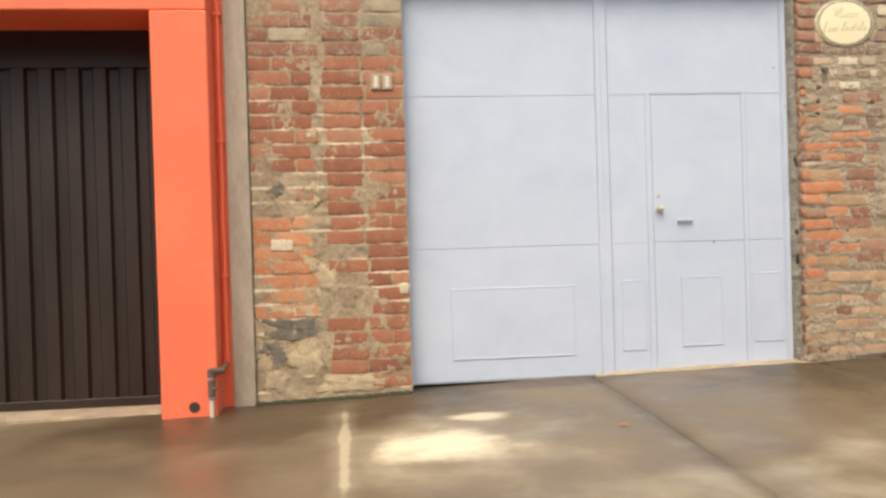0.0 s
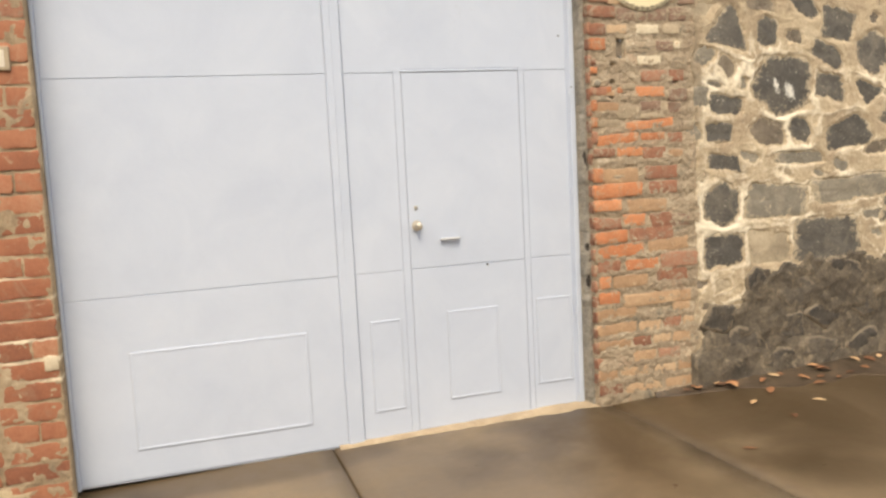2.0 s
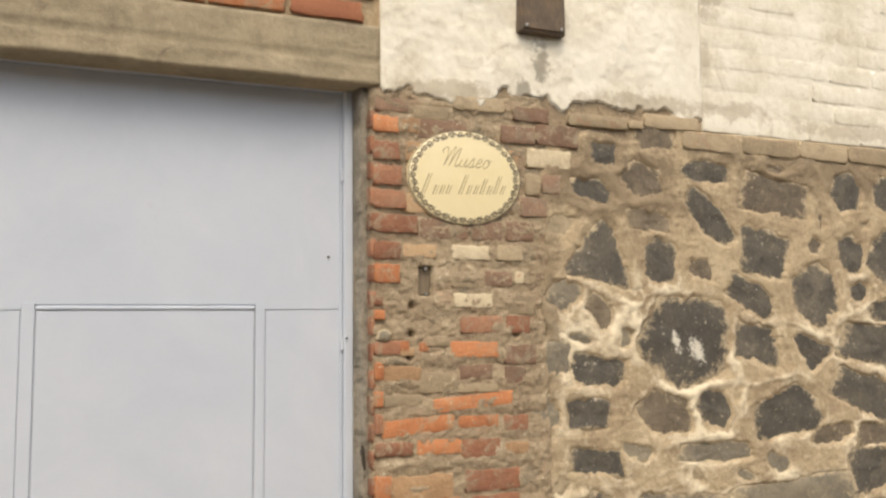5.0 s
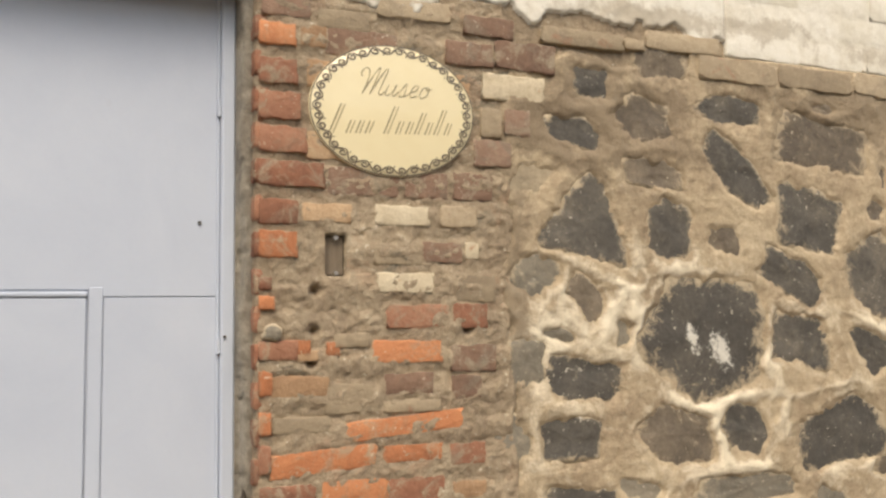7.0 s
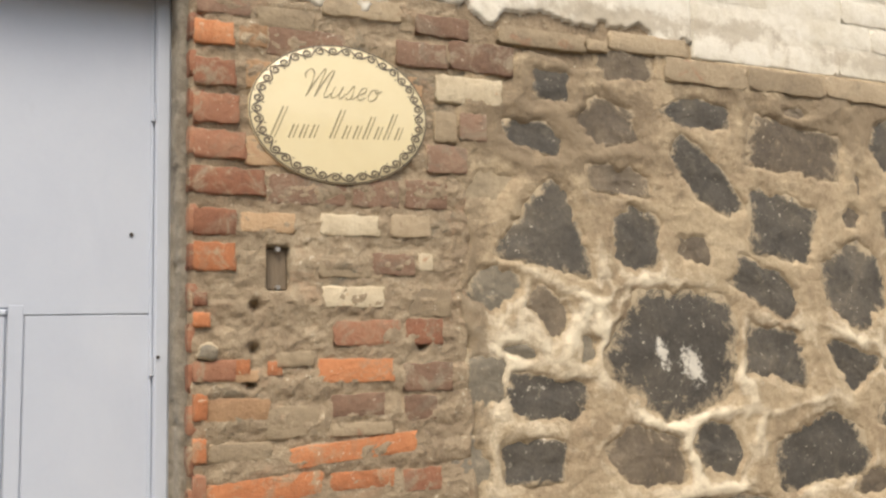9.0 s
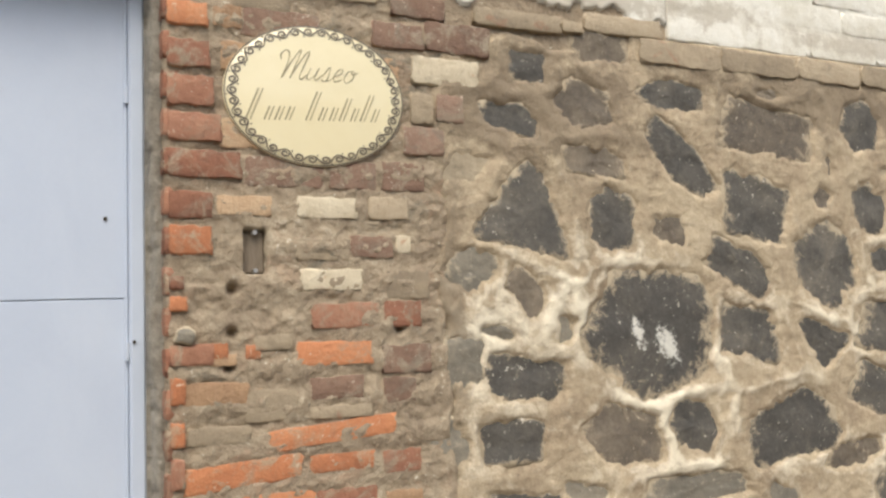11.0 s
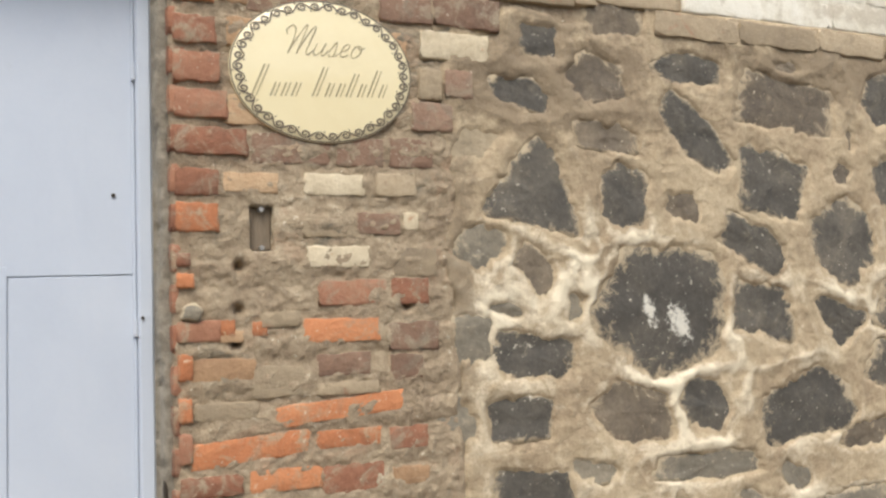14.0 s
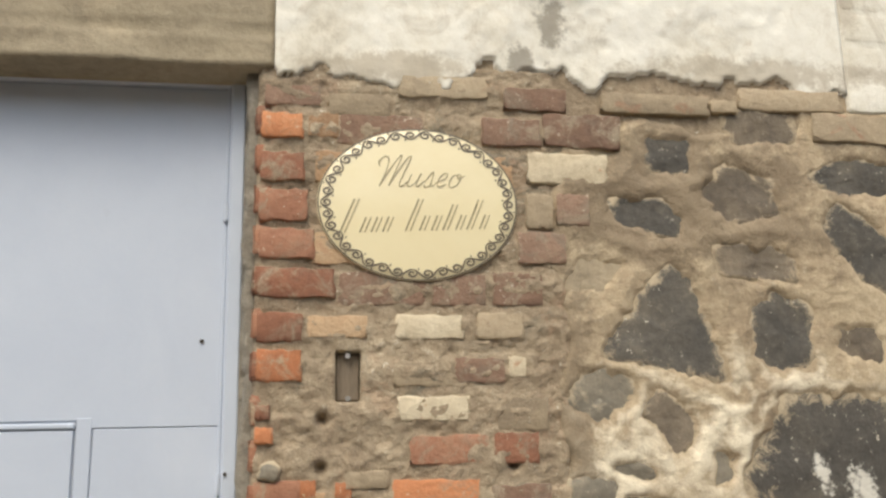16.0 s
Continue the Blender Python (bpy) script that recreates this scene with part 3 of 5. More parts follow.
def slab(x0, x1, y0, y1):
    bm = bmesh.new()
    nx, ny = max(2, int((x1 - x0) / 0.12)), max(2, int((y1 - y0) / 0.12))
    rows = []
    for j in range(ny + 1):
        row = []
        for i in range(nx + 1):
            x, y = x0 + (x1 - x0) * i / nx, y0 + (y1 - y0) * j / ny
            x += 0.02 * fbm(y * 0.8, 3.1, x0)if i in (0, nx) else 0
            x += (drift(x0) * (1 - i / nx) + drift(x1) * i / nx) * max(0.0, -y)
            e = i in (0, nx) or j in (0, ny)
            row.append(bm.verts.new((x, y, ground_z(x, y) + 0.006 * fbm(x * 1.2, y * 1.2, 7.0) - (0.005 if e else 0))))
        rows.append(row)
    for a, b in zip(rows, rows[1:]):
        for i in range(nx):
            bm.faces.new((a[i], a[i + 1], b[i + 1], b[i]))
    low = bmesh.ops.extrude_face_region(bm, geom=bm.faces[:])
    for v in low["geom"]:
        if isinstance(v, bmesh.types.BMVert):
            v.co.z -= 0.09
    bmesh.ops.recalc_face_normals(bm, faces=bm.faces[:])
    return bm


pavement = empty("pavement", 0, 0, 0)
tagged(pavement, "wet brown concrete pavement slabs with open joints", "pavement", kind="structure")
JOINTS = (-9.0, -5.3, -1.49, 0.075, 2.05, 3.9, 5.7, 8.0)
for a, b in zip(JOINTS, JOINTS[1:]):
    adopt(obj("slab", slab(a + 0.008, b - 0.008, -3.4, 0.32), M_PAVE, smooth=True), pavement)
adopt(obj("bedding", box(-9.2, 8.4, -3.35, 0.3, -0.30, -0.17), M_DARK), pavement)
kerb = empty("kerb", 0, -3.5, 0)
tagged(kerb, "worn concrete kerb stones along the pavement edge", "kerb", kind="structure")
for a in range(9):
    x = -9 + 1.9 * a
    z = ground_z(x + 0.9, -3.5)
    adopt(obj("kerb_stone", box(x, x + 1.88, -3.6, -3.42, -0.3, z, 0.015, 2), M_SILL), kerb)

# unseen wall, added to block low sky light and deepen shade under the lintel
M_OPPOSITE = mat("sky_block_ochre", [(0.28, (0.34, 0.27, 0.18)), (0.5, (0.44, 0.36, 0.25)), (0.75, (0.54, 0.46, 0.34))], 1.5, 30, 0.9, 0.4)
tagged(obj("wall_opposite", box(-16, 14, -10.4, -10.0, -0.2, 5.2), M_OPPOSITE), "unseen plain ochre wall added to block low sky light", "wall", kind="structure")

# ---- stone wall beside the pier ----
wall_stone = empty("wall_stone", 2.6, 0.2, 0.0)
tagged(wall_stone, "rubble wall of dark basalt in thick tan mortar", "stone wall", kind="structure")
STONE_KINDS = {"D": M_STONE, "B": M_STONE_BROWN, "P": M_STONE_PALE, "T": M_STONE_TAN, "S": M_STONE_SPLASH, "K": M_STONE_SPECK}
stones = []


def lay_stones(seed, *row):
    """A stretch of stones: x, z, width, height, lean, form and kind of each."""
    for k, (x, z, w, h, lean, form, kind) in enumerate(row):
        stones.append((Blob(x, z, w * 1.11, h * 1.11, lean, seed + 7 * k, 0.04, 13.0, form), STONE_KINDS[kind]))


lay_stones(3, (0.914, 2.544, 0.122, 0.096, 5, "b", "D"), (1.152, 2.617, 0.173, 0.088, 1, "b", "B"), (0.856, 2.400, 0.176, 0.092, -10, "w", "D"), (1.082, 2.450, 0.189, 0.133, -3, "p", "B"), (1.386, 2.498, 0.253, 0.103, -2, "p", "D"), (1.740, 2.530, 0.114, 0.045, 1, "e", "B"), (1.733, 2.418, 0.370, 0.167, -5, "b", "B"), (1.395, 2.316, 0.299, 0.149, -45, "l", "D"))
lay_stones(34, (1.107, 2.298, 0.203, 0.092, -5, "w", "B"), (0.884, 2.141, 0.266, 0.223, -10, "t", "D"), (1.154, 2.136, 0.165, 0.194, -6, "h", "D"), (1.664, 2.179, 0.238, 0.198, -10, "b", "D"), (1.342, 2.109, 0.120, 0.098, 0, "b", "B"), (1.930, 2.013, 0.260, 0.252, 4, "h", "D"), (1.584, 2.014, 0.243, 0.131, -22, "w", "D"), (0.728, 2.005, 0.148, 0.123, 9, "p", "P"))
lay_stones(65, (0.878, 1.949, 0.143, 0.097, -47, "w", "B"), (1.262, 1.840, 0.420, 0.345, -5, "p", "S"), (0.996, 1.848, 0.071, 0.090, -2, "b", "P"), (0.788, 1.847, 0.104, 0.045, -7, "e", "P"), (1.598, 1.816, 0.216, 0.162, -6, "b", "D"), (1.898, 1.775, 0.199, 0.138, 166, "t", "D"), (0.696, 1.777, 0.113, 0.123, -3, "b", "P"), (0.862, 1.731, 0.242, 0.116, -9, "b", "K"))
lay_stones(96, (0.814, 1.577, 0.187, 0.121, -5, "b", "D"), (0.646, 1.585, 0.115, 0.122, -5, "b", "P"), (1.150, 1.562, 0.266, 0.176, -11, "p", "B"), (1.390, 1.568, 0.192, 0.161, -29, "h", "D"), (1.741, 1.536, 0.330, 0.209, 17, "w", "D"), (1.387, 1.405, 0.344, 0.099, -1, "l", "P"), (1.020, 1.431, 0.161, 0.077, -13, "e", "P"), (1.980, 2.323, 0.042, 0.087, 3, "e", "B"))
lay_stones(127, (1.938, 2.223, 0.089, 0.083, 1, "e", "B"), (2.130, 2.449, 0.179, 0.188, -19, "h", "D"), (2.432, 2.464, 0.302, 0.192, 4, "h", "D"), (2.815, 2.497, 0.392, 0.119, 1, "b", "B"), (3.278, 2.506, 0.247, 0.144, 4, "h", "D"), (3.552, 2.296, 0.347, 0.287, 3, "h", "D"), (3.284, 2.323, 0.113, 0.125, 3, "b", "D"), (2.887, 2.164, 0.390, 0.291, 2, "h", "P"))
lay_stones(158, (2.137, 2.187, 0.154, 0.181, 2, "h", "D"), (2.398, 2.177, 0.317, 0.277, 2, "p", "D"), (2.169, 2.026, 0.106, 0.094, 2, "e", "D"), (2.458, 1.962, 0.467, 0.141, 7, "l", "D"), (2.308, 1.798, 0.485, 0.205, -10, "w", "D"), (2.673, 1.780, 0.234, 0.146, 7, "t", "D"), (2.991, 1.846, 0.214, 0.215, 14, "t", "D"), (3.343, 1.968, 0.437, 0.201, 4, "p", "D"))
lay_stones(189, (3.732, 1.918, 0.247, 0.290, 0, "h", "D"), (3.288, 1.672, 0.496, 0.266, -1, "b", "D"), (2.706, 1.576, 0.423, 0.201, -1, "p", "D"), (2.196, 1.596, 0.418, 0.196, -19, "w", "D"), (1.982, 1.442, 0.246, 0.102, 9, "e", "B"), (2.274, 1.295, 0.453, 0.172, 6, "b", "D"), (1.784, 1.200, 0.578, 0.151, 2, "b", "P"), (2.282, 1.082, 0.533, 0.175, 6, "b", "D"))
lay_stones(220, (2.897, 1.168, 0.440, 0.350, -1, "h", "D"), (2.762, 1.396, 0.215, 0.095, 178, "t", "B"), (3.258, 1.013, 0.322, 0.441, -12, "p", "D"), (3.636, 0.934, 0.348, 0.346, -7, "b", "D"), (3.057, 1.358, 0.238, 0.202, 177, "t", "D"), (3.494, 1.378, 0.486, 0.218, 178, "t", "D"), (2.605, 0.899, 0.546, 0.198, 0, "b", "D"), (1.924, 1.031, 0.139, 0.059, 1, "b", "P"))
lay_stones(251, (2.154, 0.897, 0.112, 0.168, 6, "b", "B"), (2.258, 0.904, 0.074, 0.191, 2, "e", "P"), (1.965, 0.916, 0.111, 0.064, -24, "e", "P"), (1.587, 0.910, 0.488, 0.267, -1, "b", "D"), (1.204, 1.160, 0.434, 0.209, -2, "b", "P"), (0.830, 1.160, 0.261, 0.247, 0, "h", "D"), (0.844, 0.897, 0.279, 0.194, 2, "b", "D"), (1.158, 0.886, 0.298, 0.200, -2, "b", "T"))
lay_stones(282, (0.849, 1.400, 0.223, 0.096, -7, "b", "D"), (1.193, 0.666, 0.286, 0.105, -1, "l", "P"), (3.698, 1.154, 0.259, 0.202, -4, "b", "D"), (3.818, 1.438, 0.199, 0.157, -3, "b", "D"), (2.261, 1.434, 0.291, 0.104, 4, "b", "B"))
# small stones and those of the far stretch, wherever the mortar is left wide
fill_rng = random.Random(11)
for size, tries in ((0.36, 500), (0.24, 900), (0.13, 1600), (0.08, 1200)):
    for _ in range(tries):
        x, z = fill_rng.uniform(0.68, 6.4), fill_rng.uniform(0.45, 2.56)
        if z < 0.85 and x > 1.15:
            continue
        if size > 0.13 and x < 3.3 or size < 0.09 and x > 3.4:
            continue
        w, h = size * fill_rng.uniform(0.8, 1.3), size * fill_rng.uniform(0.6, 1.0)
        gap = 0.018 + 0.06 * size
        pts = [(x + w / 2 * math.cos(a), z + h / 2 * math.sin(a)) for a in (0, 0.8, 1.57, 2.36, 3.14, 3.93, 4.71, 5.5)]
        if all(min(float(b.away(px, pz)) for px, pz in pts) > gap for b, _m in stones if abs(b.x - x) < 0.6):
            stones.append((Blob(x, z, w, h, fill_rng.uniform(-40, 40), len(stones) * 13, 0.035), M_STONE if size > 0.2 else fill_rng.choice((M_STONE_TAN, M_STONE_BROWN, M_STONE_PALE))))


def joints(X, Z):
    """How far each place lies from its nearest stone, and how much of a trowelled rope of pointing it carries."""
    near, second = np.full(X.shape, 1.0), np.full(X.shape, 1.0)
    for b, _m in stones:
        box_ = (abs(X - b.x) < b.w * 0.8 + 0.16) & (abs(Z - b.z) < max(b.w, b.h) * 0.8 + 0.16)
        d = b.away(X[box_], Z[box_])
        second[box_] = np.minimum(second[box_], np.maximum(near[box_], d))
        near[box_] = np.minimum(near[box_], d)
    near = near + 0.011 * grid_noise(X, Z, 17.0, 11.0, 4) + 0.007 * grid_noise(X, Z, 55.0, 3.0, 2)
    split = second - near + 0.010 * grid_noise(X, Z, 12.0, 7.0, 2)
    rope = np.exp(-(split / 0.030) ** 2) * np.clip(0.75 + 0.9 * grid_noise(X, Z, 3.0, 4.0, 2), 0, 1.2)
    return near, rope


def mortar_depth(X, Z):
    near, rope = joints(X, Z)
    flow = grid_noise(X + 0.03 * grid_noise(X, Z, 5.0, 6.0, 2), Z * 1.6, 7.0, 2.0)
    y = -0.0055 - 0.0048 * rope - 0.0022 * flow - 0.0020 * grid_noise(X, Z, 48.0, 5.0, 3)
    crease = grid_noise(X, Z * 1.7, 6.5, 3.0, 3)
    y = y + 0.0045 * np.exp(-(crease / 0.045) ** 2) * np.clip(0.3 + grid_noise(X, Z, 4.0, 10.0, 2), 0, 1)
    seam = np.clip((0.650 + 0.035 * grid_noise(X, Z, 6.0, 9.0, 3) - X) / 0.03, 0, 1)
    crown = np.clip((Z - 2.60 + 0.03 * grid_noise(X, Z, 8.0, 9.0, 3)) / 0.03, 0, 1) * (X < 1.25)
    return y + np.clip(-0.001 - near, 0, 0.06) * 0.42 + 0.03 * np.maximum(seam, crown)


def mortar_fresh(X, Z):
    near, rope = joints(X, Z)
    low = np.clip((2.22 - Z + 0.25 * grid_noise(X, Z, 2.0, 8.0, 3)) / 0.30, 0.18, 1)
    patch = np.clip(0.35 + 1.1 * grid_noise(X, Z, 2.6, 12.0, 3), 0, 1)
    lip = np.exp(-((near - 0.006) / 0.014) ** 2)
    edge = np.exp(-((X - 0.72) / 0.16) ** 2) * np.clip((Z - 0.80) / 0.1, 0, 1) * np.clip((2.05 - Z) / 0.25, 0, 1)
    return np.clip((0.35 + 0.75 * patch) * (0.75 * rope + 0.50 * lip) + 0.36 * edge * (0.4 + patch), 0, 1) * low


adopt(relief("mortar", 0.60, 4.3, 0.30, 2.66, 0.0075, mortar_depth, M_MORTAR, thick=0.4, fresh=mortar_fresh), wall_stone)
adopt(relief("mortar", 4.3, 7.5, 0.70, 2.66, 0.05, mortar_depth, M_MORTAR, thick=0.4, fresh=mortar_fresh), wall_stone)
for b, m in stones:
    b.w, b.h = b.w * 1.06, b.h * 1.06
    b.piece("stone", m, wall_stone, 0.005, 0.0045, segs=40, lumps=0.007, dome=0.1)
# red bricks let into the far part of the wall
for j in range(5):
    brick(wall_stone, "o", 3.97, 4.22, 0.93 + 0.088 * j, 0.075, 0.014, -0.012)

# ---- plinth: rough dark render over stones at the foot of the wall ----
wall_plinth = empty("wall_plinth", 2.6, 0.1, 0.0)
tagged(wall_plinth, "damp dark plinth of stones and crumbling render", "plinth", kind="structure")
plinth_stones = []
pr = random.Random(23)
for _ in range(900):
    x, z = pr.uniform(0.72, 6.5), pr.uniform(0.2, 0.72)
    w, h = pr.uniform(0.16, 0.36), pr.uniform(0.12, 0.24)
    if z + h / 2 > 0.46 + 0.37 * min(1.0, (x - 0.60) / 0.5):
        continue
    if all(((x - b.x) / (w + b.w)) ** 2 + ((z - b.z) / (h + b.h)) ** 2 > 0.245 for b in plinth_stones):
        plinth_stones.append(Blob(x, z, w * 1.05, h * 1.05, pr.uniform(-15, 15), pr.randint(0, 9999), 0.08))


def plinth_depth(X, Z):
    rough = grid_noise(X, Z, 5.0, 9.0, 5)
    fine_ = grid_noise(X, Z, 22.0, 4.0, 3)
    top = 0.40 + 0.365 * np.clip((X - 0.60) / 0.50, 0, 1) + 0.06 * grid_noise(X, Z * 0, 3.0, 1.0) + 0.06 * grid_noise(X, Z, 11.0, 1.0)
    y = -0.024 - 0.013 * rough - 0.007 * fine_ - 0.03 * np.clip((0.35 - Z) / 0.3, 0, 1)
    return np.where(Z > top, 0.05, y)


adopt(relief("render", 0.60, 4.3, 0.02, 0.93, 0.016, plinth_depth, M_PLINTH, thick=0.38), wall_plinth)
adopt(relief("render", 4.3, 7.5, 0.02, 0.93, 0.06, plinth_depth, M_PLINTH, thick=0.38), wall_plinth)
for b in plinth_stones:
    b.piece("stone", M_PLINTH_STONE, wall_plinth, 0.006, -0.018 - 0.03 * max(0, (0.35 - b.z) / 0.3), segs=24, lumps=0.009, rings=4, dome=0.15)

# ---- brick pier beside the gate ----
wall_pier = empty("wall_pier", 0.3, 0.1, 0.0)
tagged(wall_pier, "worn brick pier smeared with grey-brown mortar", "brick pier", kind="structure")


def pier_depth(X, Z):
    y = -0.0055 - 0.0032 * grid_noise(X, Z, 8.0, 5.0, 4) - 0.0036 * grid_noise(X, Z * 1.2, 52.0, 8.0, 4)
    y = y + 0.0022 * np.cos((Z - 1.66 - 0.012 * X) / 0.088 * math.tau) + 0.004 * np.exp(-(grid_noise(X, Z * 2.2, 7.0, 9.0, 3) / 0.05) ** 2) + 0.02 * np.exp(-(X + 0.004) / 0.010)
    for hx, hz in ((.515, 1.955), (.530, 1.868), (.528, 1.795), (.128, 1.795), (.137, 1.965), (.135, 1.87)):
        y = y + 0.034 * np.exp(-((X - hx) ** 2 + (Z - hz) ** 2) / 0.011 ** 2)
    y = y + 0.035 * np.clip((X - 0.655 + 0.02 * grid_noise(X, Z, 7.0, 3.0, 3)) / 0.02, 0, 1)
    slit = (abs(X - 0.188) < 0.026) & (abs(Z - 2.05) < 0.050)
    return np.where(slit, 0.055, y)


adopt(relief("mortar", -0.004, 0.68, 0.02, 2.73, 0.0055, pier_depth, M_PIER, thick=0.4), wall_pier)


def jamb_depth(X, Z):
    ragged = 0.005 * grid_noise(X, Z * 0.5, 16.0, 5.0, 4) + 0.003 * grid_noise(X, Z, 50.0, 2.0, 2)
    return 0.036 - ragged + 0.05 * np.clip((-0.026 + 0.010 * grid_noise(X * 0, Z, 9.0, 14.0, 4) - X) / 0.006, 0, 1)


adopt(relief("jamb", -0.036, 0.0, 0.02, 2.73, 0.006, jamb_depth, M_JAMB, thick=0.4), wall_pier)
# flat dark chips: the shade of gaps beside the gate frame, put in as colour
for zz, hh in ((1.45, 0.13), (0.98, 0.05), (0.80, 0.09)):
    Blob(-0.020, zz, 0.012, hh, 2, int(zz * 100), 0.15).piece("hollow", M_DARK, wall_pier, 0.001, 0.0345, segs=16, rings=2, lumps=0.002)
# courses that still show, top to bottom: kind, from, to, height, thickness
PIER_TOP = [("d", 0.480, 0.615, 2.583, 0.066, 0.0), ("d", 0.622, 0.801, 2.591, 0.081, 0.0), ("d", 0.534, 0.678, 2.662, 0.055, 0.0), ("g", 0.758, 1.020, 2.662, 0.048, 0.0), ("g", 1.026, 1.090, 2.663, 0.031, 0.0), ("o", 0.004, 0.093, 2.585, 0.057, 0.0), ("t", 0.102, 0.169, 2.588, 0.058, 0.0), ("d", 0.012, 0.132, 2.654, 0.049, 0.0), ("g", 0.144, 0.279, 2.636, 0.052, 0.0)]
PIER_JAMB = [("r", 0.004, 0.096, 2.493, 0.064, 0.0), ("r", 0.004, 0.104, 2.409, 0.072, 0.0), ("r", 0.004, 0.119, 2.327, 0.065, 0.0), ("r", 0.004, 0.161, 2.244, 0.063, 0.0), ("r", 0.004, 0.097, 2.152, 0.060, 0.0), ("o", 0.004, 0.095, 2.075, 0.065, 0.0), ("r", 0.004, 0.034, 1.982, 0.030, 0.0), ("o", 0.004, 0.041, 1.937, 0.033, 0.0), ("r", 0.004, 0.096, 1.826, 0.048, 0.0), ("o", 0.004, 0.035, 1.750, 0.057, 0.0), ("o", 0.004, 0.033, 1.659, 0.053, 0.0), ("r", 0.004, 0.032, 1.578, 0.064, 0.0)]
PIER_MID = [("c", 0.579, 0.764, 2.501, 0.072, 0.0), ("d", 0.642, 0.717, 2.408, 0.072, 0.0), ("d", 0.554, 0.661, 2.322, 0.069, 0.0), ("g", 0.575, 0.635, 2.404, 0.077, 0.0), ("t", 0.103, 0.228, 2.153, 0.048, 0.0), ("c", 0.286, 0.428, 2.152, 0.051, 0.0), ("g", 0.459, 0.559, 2.154, 0.055, 0.0), ("d", 0.411, 0.518, 2.061, 0.054, 0.0), ("c", 0.524, 0.561, 2.067, 0.043, 0.0), ("c", 0.290, 0.438, 1.985, 0.052, 0.0), ("r", 0.314, 0.477, 1.901, 0.061, 0.0), ("r", 0.486, 0.582, 1.901, 0.063, 0.0), ("g", 0.182, 0.270, 1.846, 0.036, 0.0), ("o", 0.276, 0.457, 1.816, 0.056, 0.0), ("o", 0.090, 0.126, 1.832, 0.037, 0.0)]
PIER_LOW = [("o", 0.163, 0.196, 1.827, 0.033, 0.0), ("d", 0.306, 0.433, 1.738, 0.053, 0.0), ("d", 0.481, 0.562, 1.723, 0.060, 0.0), ("g", 0.036, 0.172, 1.651, 0.039, 0.0), ("o", 0.214, 0.512, 1.639, 0.049, 4.5), ("o", 0.028, 0.287, 1.566, 0.056, 4.5), ("o", 0.303, 0.454, 1.571, 0.043, 0.0), ("r", 0.474, 0.569, 1.560, 0.055, 0.0), ("o", 0.148, 0.311, 1.494, 0.053, 0.0), ("r", 0.313, 0.460, 1.482, 0.067, 0.0), ("r", 0.004, 0.136, 1.494, 0.047, 0.0), ("t", 0.478, 0.569, 1.472, 0.044, 0.0), ("g", 0.283, 0.408, 2.055, 0.053, 0.0), ("t", 0.018, 0.169, 1.740, 0.051, 0.0), ("g", 0.304, 0.454, 1.684, 0.031, 0.0), ("t", 0.030, 0.144, 1.813, 0.027, 0.0)]
PIER_FOOT = [("o", 0.004, 0.059, 1.372, 0.076, 0.0), ("t", 0.064, 0.282, 1.365, 0.083, 0.0), ("r", 0.322, 0.529, 1.371, 0.073, 0.0), ("o", 0.004, 0.305, 1.285, 0.078, 2.0), ("r", 0.349, 0.529, 1.287, 0.072, 0.0), ("o", 0.006, 0.171, 1.206, 0.064, 0.0), ("t", 0.209, 0.458, 1.191, 0.072, 0.0), ("r", 0.004, 0.166, 1.104, 0.062, 0.0), ("o", 0.176, 0.316, 1.115, 0.066, 0.0), ("r", 0.355, 0.489, 1.104, 0.083, 0.0)]
PIER_BASE = [("o", 0.009, 0.204, 1.030, 0.070, 2.0), ("r", 0.217, 0.498, 1.032, 0.080, 2.0), ("o", 0.016, 0.307, 0.949, 0.073, 2.0), ("t", 0.328, 0.591, 0.962, 0.074, 3.0), ("r", 0.012, 0.155, 0.869, 0.068, 0.0), ("o", 0.188, 0.396, 0.865, 0.064, 0.0), ("r", 0.410, 0.653, 0.873, 0.085, 0.0), ("o", 0.019, 0.093, 0.781, 0.068, 0.0), ("t", 0.105, 0.330, 0.776, 0.069, 0.0), ("r", 0.382, 0.584, 0.793, 0.076, 0.0), ("o", 0.017, 0.146, 0.691, 0.068, 0.0), ("t", 0.170, 0.539, 0.664, 0.070, 0.0)]
PIER_ROWS = (PIER_TOP, PIER_JAMB, PIER_MID, PIER_LOW, PIER_FOOT, PIER_BASE)
for row in PIER_ROWS:
    for kind, a, b, z, h, lean in row:
        brick(wall_pier, kind, a, b, z, h, 0.0075 if a > 0.01 else 0.012, -0.006 if b > 0.60 else -0.003 if kind == "c" else -0.0015, lean)
listed = [r for row in PIER_ROWS for r in row]
ghost = random.Random(21)
z = 2.668
k = 0
while z > 0.62:
    x = 0.03 if z < 1.95 else 0.115 + 0.05 * (k % 2)
    while x < 0.60:
        b = min(x + ghost.choice((0.13, 0.2, 0.25)), 0.62)
        free = all(abs(z - q[3]) > 0.052 or b < q[1] + 0.02 or x > q[2] - 0.02 for q in listed) and not (x < 0.225 and b > 0.15 and 1.96 < z < 2.14)
        if free and b - x > 0.05:
            brick(wall_pier, ghost.choice("gtdd" if z > 1.4 else "ttdog"), x, b - 0.014, z, 0.070, 0.0075, -0.0008)
        x = b
    z -= 0.0873
    k += 1
lower = random.Random(9)
z = 0.60
